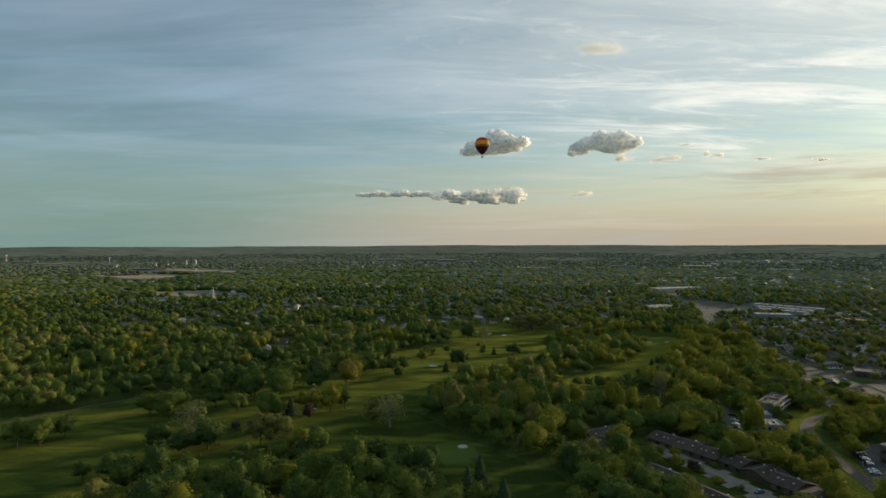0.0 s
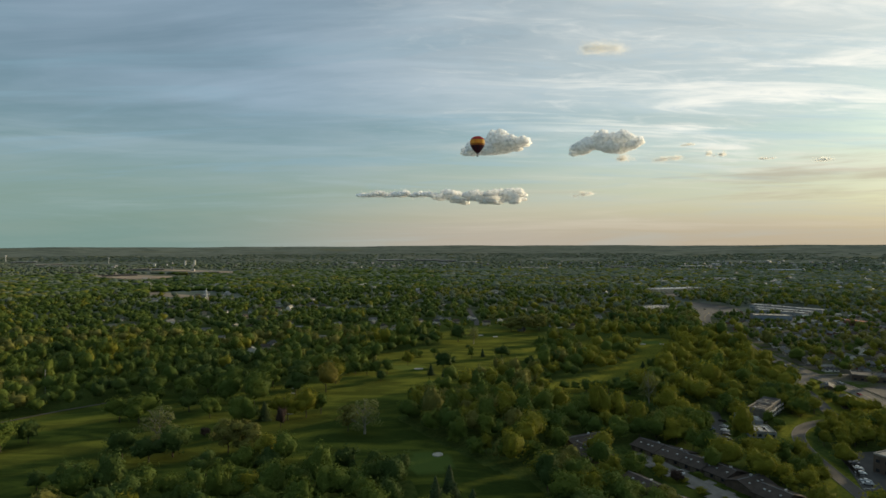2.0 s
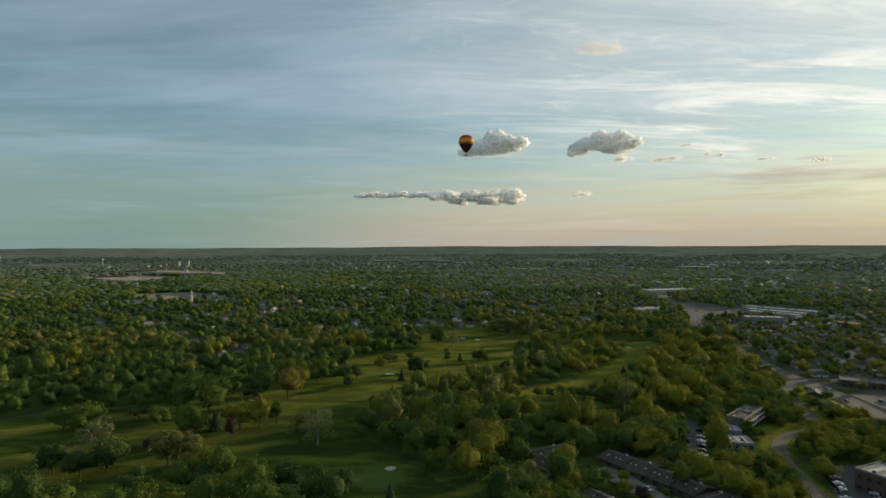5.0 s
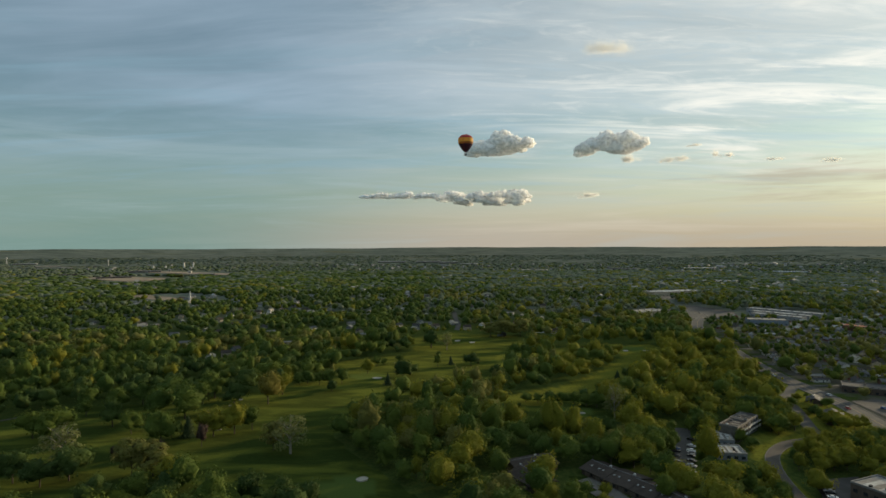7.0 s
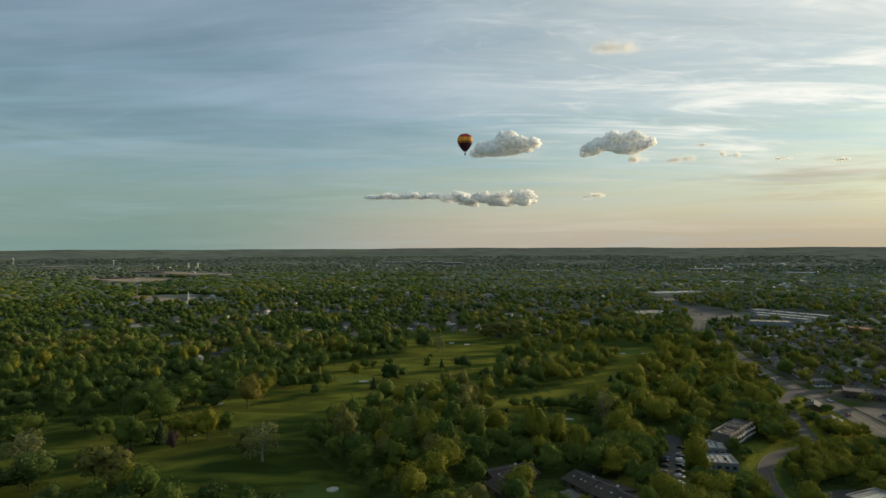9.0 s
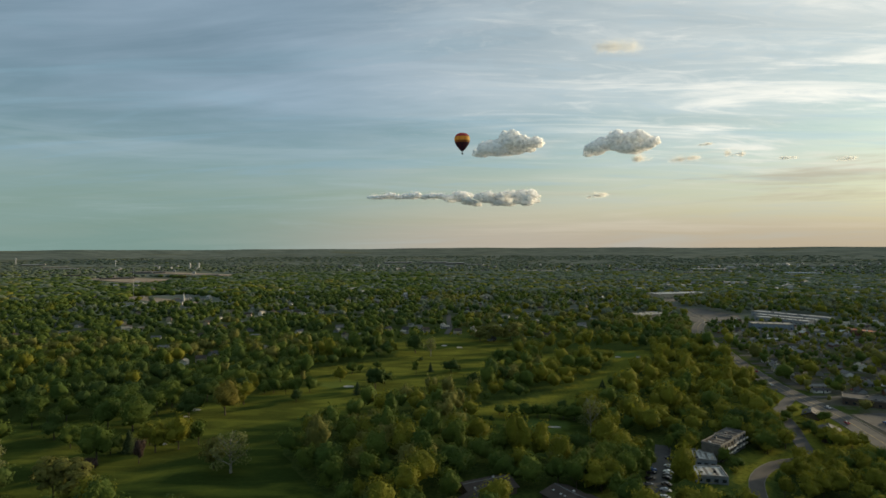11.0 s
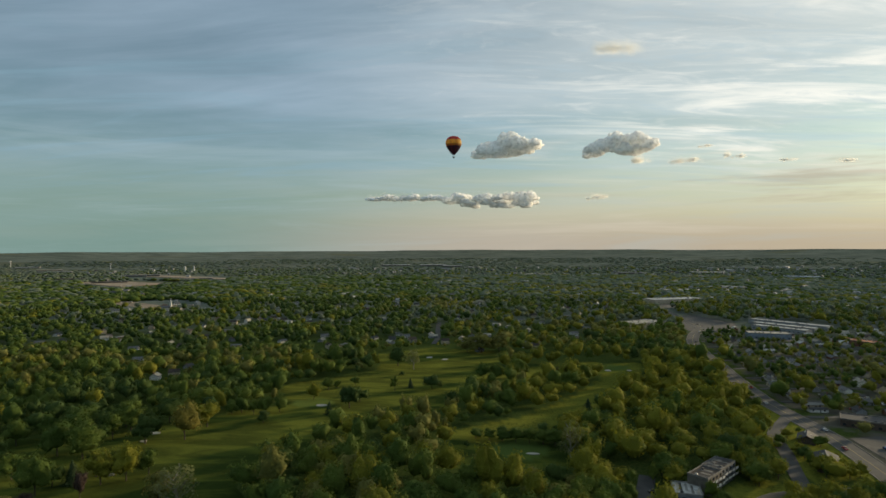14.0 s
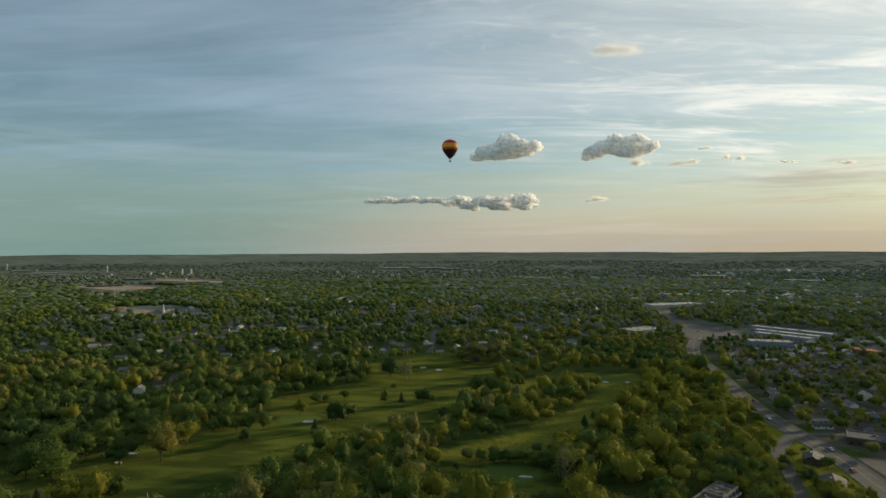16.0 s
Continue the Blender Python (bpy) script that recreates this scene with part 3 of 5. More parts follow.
def sparse_crown(seed, lobes, flakes, size, core=0.45, low=0.2):
    """A crown 1 high and 1 wide of thin lobes of leaf flakes, with wide gaps and an uneven outline."""
    rng = np.random.default_rng(seed)
    pieces, middle, radius = [], [], []
    for i in range(lobes):
        u = (i + 0.5) / lobes
        turn = i * 2.4 + rng.uniform(-0.5, 0.5)
        z = low + 0.06 + (0.84 - low) * u
        reach = 0.34 * rng.uniform(0.3, 1.15) * (1 - 0.4 * u)
        r = rng.uniform(0.11, 0.19) * rng.uniform(0.78, 1.15)
        middle.append((reach * math.cos(turn), reach * math.sin(turn), z))
        radius.append(r)
    middle, radius = np.array(middle), np.array(radius)
    for i, (c, r) in enumerate(zip(middle, radius)):
        d = rng.normal(size=(flakes, 3))
        d /= np.linalg.norm(d, axis=1)[:, None]
        d[:, 2] = np.where(d[:, 2] < -0.35, -d[:, 2], d[:, 2])
        p = c + d * r * rng.uniform(0.82, 1.12, (flakes, 1)) * (1, 1, 0.85)
        away = np.linalg.norm((p[:, None, :] - middle[None]) / (radius[None, :, None] * (0.86, 0.86, 0.74)), axis=2).min(1)
        keep = away > 0.92
        if keep.any():
            dome = (p[keep] - (0, 0, 0.42)) * 2.0
            pieces.append(leaf_quads(rng, p[keep], d[keep] * 0.55 + dome * 0.8 + rng.normal(size=(keep.sum(), 3)) * 0.26, rng.uniform(0.6, 1.25, keep.sum()) * size))
        if core and i % 2 == 0:
            wob = 1 + rng.uniform(-0.12, 0.12, (len(DOME_V), 1))
            pieces.append((c + DOME_V * wob * r * core * 1.08 * (1, 1, 0.82), DOME_Q))
    return join_quads(pieces)


def round_shell(rings, sides):
    """Directions and quads of a ball of rings and sides, open at neither end."""
    u = [(0, 0, -1)] + [(math.sin(math.pi * (k + 1) / (rings + 1)) * math.cos((i + 0.5 * (k % 2)) * math.tau / sides), math.sin(math.pi * (k + 1) / (rings + 1)) * math.sin((i + 0.5 * (k % 2)) * math.tau / sides), -math.cos(math.pi * (k + 1) / (rings + 1))) for k in range(rings) for i in range(sides)] + [(0, 0, 1)]
    q = []
    for k in range(rings - 1):
        for i in range(sides):
            j = (i + 1) % sides
            q.append((1 + k * sides + i, 1 + k * sides + j, 1 + (k + 1) * sides + j, 1 + (k + 1) * sides + i))
    top, last = len(u) - 1, 1 + (rings - 1) * sides
    for i in range(0, sides, 2):
        q.append((0, 1 + (i + 2) % sides, 1 + i + 1, 1 + i))
        q.append((top, last + i, last + i + 1, last + (i + 2) % sides))
    return np.array(u, float), np.array(q)


def full_crown(seed, rings, sides, flakes, size, shape="round", lobes=13, twigs=5, ragged=0.06, low=0.08):
    """A crown 1 high and 1 wide: one rounded mass of overlapping billows, set all over with small leaf flakes."""
    rng = np.random.default_rng(seed)
    flat, mid, wide = {"round": (0.86, 0.52, 0.46), "tall": (1.22, 0.50, 0.36), "open": (0.70, 0.58, 0.50)}[shape]
    root = np.array((0, 0, mid))

    def spread_out(count):
        d = rng.normal(size=(count, 3))
        d /= np.linalg.norm(d, axis=1)[:, None]
        d[:, 2] = np.where(d[:, 2] < -0.35, -d[:, 2], d[:, 2])
        return d

    d = spread_out(lobes)
    r = rng.uniform(0.10, 0.185, lobes) * wide / 0.46
    c = d * (wide - r)[:, None] * rng.uniform(0.66, 1.20, (lobes, 1)) * (1, 1, flat)
    balls, sizes = [np.zeros((1, 3)), c], [np.array([wide * 0.42]), r]
    for k in range(twigs):
        e = spread_out(lobes) * 0.7 + d * 0.6
        e /= np.linalg.norm(e, axis=1)[:, None]
        balls.append(c + e * (r * rng.uniform(0.75, 1.25, lobes))[:, None])
        sizes.append(r * rng.uniform(0.24, 0.52, lobes))
    c, r = np.concatenate(balls), np.concatenate(sizes)

    def reach(u):
        along = u @ c.T
        gap = r[None] ** 2 - ((c ** 2).sum(1)[None] - along ** 2)
        t = np.where(gap > 0, along + np.sqrt(np.maximum(gap, 0)), 0.0)
        best = t.argmax(1)
        return t.max(1), best

    def settle(p):
        p = p + root
        p[:, 2] = 1.0 - (1.0 - p[:, 2]) * 1.16
        p[:, 2] = np.where(p[:, 2] < low + 0.1, low + 0.1 + (p[:, 2] - low - 0.1) * 0.35, p[:, 2])
        p[:, 2] = np.minimum(p[:, 2], 1.0 + (p[:, 2] - 1.0) * 0.3)
        return p

    u, q = round_shell(rings, sides)
    far, _ = reach(u)
    pieces = [(settle(u * (far * rng.uniform(0.70, 0.88, len(u)))[:, None]), q)]
    u = rng.normal(size=(flakes, 3))
    u /= np.linalg.norm(u, axis=1)[:, None]
    u[:, 2] = np.where(u[:, 2] < -0.45, -u[:, 2], u[:, 2])
    far, best = reach(u)
    p = u * (far * (1 + np.abs(rng.normal(size=flakes)) * ragged - 0.05 - 0.16 * rng.random(flakes) ** 2))[:, None]
    out = p - c[best]
    out /= np.linalg.norm(out, axis=1)[:, None] + 1e-9
    pieces.append(leaf_quads(rng, settle(p), out * 0.75 + u * 0.3 + (0, 0, 0.3) + rng.normal(size=(flakes, 3)) * 0.24, rng.uniform(0.55, 1.25, flakes) * size))
    return join_quads(pieces)


def conifer_crown(seed, tiers, flakes, size):
    """Drooping tiers of needles on a cone, 1 high and 1 wide."""
    rng = np.random.default_rng(seed)
    pieces = []
    for i in range(tiers):
        u = i / tiers
        r = 0.5 * (1 - u) ** 0.85 + 0.02
        z = 0.07 + 0.9 * u
        k = max(5, int(flakes * (1 - u) + 4))
        a = rng.uniform(0, math.tau, k)
        rr = r * rng.uniform(0.45, 1.05, k)
        p = np.stack([rr * np.cos(a), rr * np.sin(a), z - rr * 0.25 + rng.uniform(-0.02, 0.02, k)], -1)
        d = np.stack([np.cos(a), np.sin(a), np.full(k, 0.9)], -1) + rng.normal(size=(k, 3)) * 0.3
        pieces.append(leaf_quads(rng, p, d, rng.uniform(0.7, 1.2, k) * size * (0.6 + 0.6 * (1 - u))))
        pieces.append((BALL_V * (r * 0.62, r * 0.62, 0.09) + (0, 0, z - 0.01), BALL_Q))
    return join_quads(pieces)


def limbs(seed, spread=0.3, count=6, forks=2, top=0.86, width=0.022, start=0.2):
    """A tapered trunk with limbs and twigs, 1 high."""
    rnd = random.Random(seed)
    bm = bmesh.new()

    def stick(a, b, r0, r1, sides=6):
        d = Vector(b) - Vector(a)
        m = Matrix.Translation((Vector(a) + Vector(b)) / 2) @ d.to_track_quat("Z", "Y").to_matrix().to_4x4()
        bmesh.ops.create_cone(bm, cap_ends=True, segments=sides, radius1=r0, radius2=r1, depth=d.length, matrix=m)

    lean = (rnd.uniform(-0.03, 0.03), rnd.uniform(-0.03, 0.03))
    stick((0, 0, -0.03), (lean[0] * 0.4, lean[1] * 0.4, start + 0.1), width, width * 0.75, 8)
    stick((lean[0] * 0.4, lean[1] * 0.4, start + 0.08), (lean[0], lean[1], top), width * 0.75, width * 0.2)
    for i in range(count):
        z = start + (top - start) * (i + 0.3) / count * 0.8
        a = i * 2.4 + rnd.uniform(-0.4, 0.4)
        out = spread * rnd.uniform(0.7, 1.15) * (1 - 0.45 * i / count)
        e = (out * math.cos(a), out * math.sin(a), z + out * rnd.uniform(0.6, 1.1))
        stick((lean[0] * z, lean[1] * z, z), e, width * 0.45, width * 0.16, 5)
        for k in range(forks):
            t = 0.45 + 0.3 * k
            s = (lean[0] * z + (e[0] - lean[0] * z) * t, lean[1] * z + (e[1] - lean[1] * z) * t, z + (e[2] - z) * t)
            b = a + rnd.choice((-1, 1)) * rnd.uniform(0.5, 1.0)
            stick(s, (s[0] + out * 0.5 * math.cos(b), s[1] + out * 0.5 * math.sin(b), s[2] + out * rnd.uniform(0.3, 0.7)), width * 0.18, width * 0.08, 4)
    return bm


TREE_WORDS = {
    "dark": "dark green broadleaf tree with a dense rounded crown",
    "mid": "green broadleaf tree in full spring leaf",
    "bright": "bright yellow-green broadleaf tree in new leaf",
    "olive": "olive-brown tree with sparse young leaves",
    "rust": "rust-gold broadleaf tree with a tall crown",
    "plum": "dark plum-leaved ornamental tree on the grass",
    "conifer": "dark pointed conifer with drooping branches",
    "bare": "pale-barked nearly bare tree with thin buds",
}
TREE_KITS = {}


def tree_kit(kind, k):
    """The trunk and the crown mesh of one sort of tree, 1 m high and 1 m wide."""
    key = (kind, k)
    if key in TREE_KITS:
        return TREE_KITS[key]
    seed = sum(map(ord, kind)) * 10 + k
    if kind == "conifer":
        v, q = conifer_crown(seed, 13, 46, 0.055)
        wood = limbs(seed, 0.16, 4, 0, 0.95, 0.018, 0.05)
    elif kind in ("bare", "olive"):
        v, q = sparse_crown(seed, 16, 84 if kind == "bare" else 200, 0.026 if kind == "bare" else 0.030, 0.0 if kind == "bare" else 0.5)
        wood = limbs(seed, 0.33, 14, 3, 0.92, 0.036 if kind == "bare" else 0.024, 0.14)
    else:
        v, q = full_crown(seed, 11, 18, 900, 0.025, ("round", "tall", "round", "open")[k % 4], 15, 6)
        wood = limbs(seed, 0.30, 6, 1, 0.8, 0.024, 0.14)
    leaves = quads("crown", v, q, LEAF[kind], True)
    trunk = bpy.data.meshes.new("trunk")
    wood.to_mesh(trunk)
    wood.free()
    trunk.materials.append(PALE_BARK if kind in ("bare",) else BARK)
    TREE_KITS[key] = trunk, leaves
    return TREE_KITS[key]


def tree(kind, x, y, tall, wide, k, group):
    ob = tagged(new("tree"), TREE_WORDS[kind], "tree", group)
    trunk, leaves = tree_kit(kind, k)
    share("trunk", trunk, ob, Matrix.Diagonal((wide * 0.9, wide * 0.9, tall, 1)))
    share("crown", leaves, ob, Matrix.Diagonal((wide * 1.22, wide * 1.22, tall, 1)))
    ob.matrix_basis = at(x, y, (x * 37 + y * 91) % 360, -0.1)


# x, y, height, width
COURSE_TREES = {
    "dark": [(172, 474, 11, 9), (184, 486, 12, 10), (178, 469, 10, 8), (60, 520, 11, 11), (66, 524, 6, 4), (11, 461, 15, 12), (15, 477, 10, 10), (33, 569, 4, 6), (25, 611, 18, 17), (-32, 426, 8, 8), (85, 391, 4, 3), (-88, 428, 16, 15),
             (-93, 335, 11, 9), (-135, 357, 16, 13), (-194, 308, 12, 10), (-138, 251, 12, 12), (-151, 251, 9, 9), (-112, 285, 15, 16), (-120, 279, 12, 13), (-82, 390, 17, 16), (-134, 283, 14, 12), (-87, 260, 12, 11)],
    "conifer": [(44, 524, 7, 4), (2, 445, 8, 5), (162, 468, 8, 6), (11, 425, 8, 5), (-86, 338, 10, 7), (9, 226, 14, 8), (14, 231, 16, 9), (22, 220, 12, 8)],
    "mid": [(-80, 453, 15, 15), (34, 511, 12, 7), (-14, 512, 9, 9), (-9, 519, 6, 5), (3, 527, 8, 8), (-30, 450, 11, 9), (-38, 448, 10, 9), (-44, 444, 10, 8), (-53, 448, 10, 9), (-58, 445, 9, 8), (98, 553, 15, 14),
            (108, 556, 13, 11), (126, 569, 16, 12), (133, 573, 11, 8), (177, 556, 14, 12), (160, 525, 14, 15), (-103, 414, 16, 17), (-127, 408, 16, 18), (-117, 373, 16, 14)],
    "bright": [(-17, 483, 11, 9), (-51, 552, 6, 5), (118, 560, 14, 12), (-81, 347, 11, 10), (-62, 419, 15, 15), (174, 571, 15, 12), (-64, 341, 16, 12), (-73, 337, 15, 13), (-65, 278, 14, 13), (31, 286, 10, 5), (104, 270, 7, 6), (102, 261, 7, 6), (112, 246, 3, 4), (118, 238, 3, 3), (110, 258, 2.5, 4)],
    "rust": [(-64, 396, 20, 15)],
    "bare": [(40, 598, 16, 11), (135, 374, 18, 10), (-28, 313, 16, 16), (-126, 302, 17, 16)],
    "plum": [(107, 257, 6, 5), (158, 570, 9, 6), (-89, 313, 7, 6), (-108, 312, 5, 4.5), (-73, 323, 12, 7)],
    "olive": [(100, 682, 18, 20), (118, 690, 17, 18), (86, 686, 15, 16), (-88, 289, 15, 12), (-79, 289, 14, 14), (-37, 317, 13, 9)],
}
SHRUBS = [(253, 393, 6, 8), (270, 405, 6, 7), (261, 421, 5, 7), (278, 505, 8, 9), (259, 446, 5, 6), (246, 402, 4, 5), (264, 412, 4, 5), (252, 410, 5, 6), (268, 388, 3, 4), 
          (272, 430, 3, 4), (268, 470, 6, 7), (274, 482, 7, 8), (260, 456, 6, 8), (190, 333, 5, 6), (186, 326, 3, 4)]
MORE_MID = [(215, 362, 9, 7), (209, 371, 10, 8), (-166, 340, 14, 13), (-94, 326, 17, 13), (-142, 402, 15, 13), (-110, 421, 15, 13), (164.5, 332, 6, 3.6), (160, 321, 6, 3.6), (156, 309, 7, 4.5), (186, 336, 8, 5), (167, 351, 10, 5), (147, 320, 9, 6), (151, 330, 9, 6), (155, 343, 10, 7), (90, 262, 10, 9), (95, 267, 8, 7), (118, 262, 3, 4), (-172, 396, 13, 11), (-151, 390, 14, 12), (-104, 398, 15, 12), (-130, 394, 12, 11), (-118, 344, 12, 10), (-162, 378, 11, 10), (213, 352, 11, 11), (90, 406, 6, 8), (97, 404, 7, 8), (104, 403, 8, 10), (111, 402, 8, 9), (118, 401, 9, 10), (125, 400, 8, 10), (131, 398, 9, 10), (-57, 347, 13, 10), (-101, 368, 20, 18), (-199, 296, 14, 14), (-208, 293, 15, 17), (-154, 337, 16, 17)]
TAKEN = []
for kind, rows in list(COURSE_TREES.items()) + [("mid", MORE_MID), ("bright", SHRUBS[::2]), ("mid", SHRUBS[1::2])]:
    for i, (x, y, tall, wide) in enumerate(rows):
        tree(kind, x, y, tall * 1.08, wide * 1.2, i % 3, "shrubs beside the road" if x > 180 else "trees on the golf course")
        TAKEN.append((x, y, wide / 2))


def infill(outline, gap, low, high, kinds, seed, group="trees of the near woods"):
    """Trees close together inside an outline."""
    rnd = random.Random(seed)
    xs, ys = [p[0] for p in outline], [p[1] for p in outline]
    y = min(ys)
    while y < max(ys):
        x = min(xs) + rnd.uniform(0, gap)
        while x < max(xs):
            px, py = x + rnd.uniform(-0.3, 0.3) * gap, y + rnd.uniform(-0.3, 0.3) * gap
            if inside(outline, np.array([px]), np.array([py]))[0] and min(float(off_line(line, np.array(px), np.array(py))) - half for line, half in STREETS) > 2.0:
                tall = rnd.uniform(low, high)
                tree(rnd.choice(kinds), px, py, tall, tall * rnd.uniform(0.75, 1.05), rnd.randrange(4), group)
                TAKEN.append((px, py, tall * 0.3))
            x += gap
        y += gap


infill([(122, 292), (134, 284), (140, 300), (150, 330), (138, 336), (112, 318), (104, 304)], 9.0, 11, 15, ("mid", "bright", "mid", "olive"), 51)
infill([(142, 246), (170, 246), (177, 272), (178, 288), (166, 289), (152, 284), (142, 266)], 7.6, 8, 10.5, ("bright", "bright", "mid"), 52)
infill([(190, 296), (221, 299), (248, 318), (262, 337), (226, 339), (212, 332), (202, 321), (194, 308)], 7.2, 8, 11, ("bright", "mid", "bright"), 53)
infill([(208, 350), (224, 351), (232, 366), (240, 392), (232, 402), (214, 384)], 7.5, 8.5, 12, ("bright", "mid", "bright", "mid"), 59)
infill([(240, 354), (272, 358), (277, 372), (262, 377), (244, 366)], 7.5, 7, 10, ("bright", "mid", "bright"), 60)
infill([(172, 349), (180, 349), (188, 358), (184, 372), (174, 362)], 6.5, 9, 13, ("mid", "bright", "mid"), 61)
infill([(210, 360), (224, 366), (232, 380), (224, 394), (208, 384), (200, 372)], 8.5, 10, 14, ("mid", "dark", "mid"), 54)
infill([(138, 414), (166, 420), (176, 438), (158, 446), (140, 430)], 9.0, 9, 13, ("mid", "bright", "dark"), 55)
infill([(76, 250), (90, 256), (92, 270), (80, 274), (70, 262)], 11.0, 11, 14, ("bright", "mid"), 56)
infill([(238, 364), (252, 360), (250, 384), (262, 402), (250, 408), (240, 386)], 9.0, 7, 10, ("mid", "bright", "dark"), 58)

# free of wild trees, footprints and gaps for the camera's view: x, y, reach
SITES = [(166, 335, 7), (163, 322, 7), (183, 313, 9), (187, 320, 6), (-247, 397, 6), (179, 309, 7), (170, 306, 7), (200, 342, 10), (192, 333, 8), (104, 246, 9), (98, 236, 8), (112, 262, 9), (190, 248, 12), (200, 238, 12), (185, 240, 8), (182, 262, 8), (118, 280, 11), (110, 294, 10), (131, 253, 12), (138, 238, 12), (79, 297, 11), (90, 250, 9), (103, 226, 12), (96, 272, 6), (74, 286, 8), (69, 272, 8), (174, 321, 11), (178, 339, 11), (188, 346, 9), (199, 358, 10), (205, 262, 18), (320, 440, 22), (318, 893, 34), (303, 864, 24), (288, 880, 18), (500, 880, 62), (428, 785, 26), (-156, 562, 10), (36, 774, 16)]


# ---- where houses stand: x, y, turn ----
def main_x(y):
    return float(np.interp(y, [p[1] for p in MAIN_ROAD], [p[0] for p in MAIN_ROAD]))


def home_places():
    rnd = random.Random(5)
    rows = []
    for j in range(23):
        y = 452 + j * 18.5
        for i in range(13):
            if (j % 3 == 2 and i % 4 == 1) or rnd.random() < 0.10:
                continue
            x = main_x(y) + 25 + i * 21 + rnd.uniform(-4, 4)
            yy = y + rnd.uniform(-4, 4)
            if any(math.hypot(x - a, yy - b) < r + 10 for a, b, r in SITES) or float(off_line(EAST_ROAD, np.array(x), np.array(yy))) < 16:
                continue
            rows.append((x, yy, rnd.choice((-8, 82)) + rnd.uniform(-7, 7)))
    return rows


EAST_HOMES = home_places()
for k in range(0, 22, 2):
    y = 461 + k * 18.5
    lane = [(main_x(y) + 9, y), (main_x(y) + 90, y + 2), (main_x(y) + 180, y - 1), (main_x(y) + 270, y + 1)]
    road("road_town", lane, 2.3, ASPHALT, "narrow grey asphalt street between small houses", lift=0.2)
    STREETS.append((lane, 0.2))
LONE_HOMES = [(-155, 570, 20), (-162, 553, 100), (-223, 639, 15), (-158, 602, 70), (-161, 719, 10), (25, 752, 30), (44, 790, 95), (-388, 735, 20), (-372, 748, 80), (-118, 640, 15),
              (62, 742, 10), (80, 760, 85), (14, 786, 15), (-20, 772, 60), (98, 745, 12), (120, 770, 75), (-330, 760, 30), (-262, 700, 15),
              (-206, 940, 12), (-190, 958, 100), (-174, 932, 20), (-160, 908, 5), (-142, 1010, 80), (-132, 915, 15), (-118, 932, 95), (-236, 906, 10), (-224, 926, 70)]
HIGH_STREET = [(50, 738), (52, 790), (49, 850), (47, 930)]
road("road_town", HIGH_STREET, 3.0, ASPHALT, "narrow grey asphalt street between small houses", lift=0.2)
STREETS.append((HIGH_STREET, 2.0))


def far_home_places():
    rnd = random.Random(8)
    rows = []
    while len(rows) < 150:
        y = rnd.uniform(690, 1230)
        x = rnd.uniform(-0.66, 0.30) * y
        if all(math.hypot(x - a, y - b) > 16 for a, b, *_ in rows):
            rows.append((x, y, rnd.uniform(0, 180)))
    return rows


TOWN_HOMES = far_home_places()
SITES += [(x, y, 7.5) for x, y, _ in EAST_HOMES] + [(257, 376, 11), (268, 414, 9)] + [(x - 1, y - 5, 11.5) for x, y, _ in LONE_HOMES + TOWN_HOMES]
# gaps towards the camera so that every third home shows
SITES += [(x * f, y * f, 7.0) for x, y, _ in TOWN_HOMES[::3] for f in (0.984, 0.973, 0.962, 0.95)]


def sightline_height(x, y):
    """Height limit for trees before each house, set so the camera sees it."""
    top = np.full(len(x), 40.0)
    for hx, hy, _ in LONE_HOMES + TOWN_HOMES[::2] + [(50, 800, 0), (48, 880, 0)]:
        ux, uy = 60 - hx, 60 - hy
        k = math.hypot(ux, uy)
        ux, uy = ux / k, uy / k
        along, aside = (x - hx) * ux + (y - hy) * uy, np.abs((x - hx) * uy - (y - hy) * ux)
        top = np.where((along > 0) & (along < 75) & (aside < 9), np.minimum(top, 3.0 + 0.14 * along), top)
    return top


WORKS = [[place_far(x, y) for x, y in outline] for outline in (((-1120, 1890), (-860, 1700), (-790, 1840), (-1060, 1985)), ((-1200, 2330), (-700, 2050), (-730, 2150), (-1230, 2470)))]


def in_town(x, y):
    return (x > 300 + (y - 500) * 0.23) & (y > 380) & (y < 900) & (x < 900)


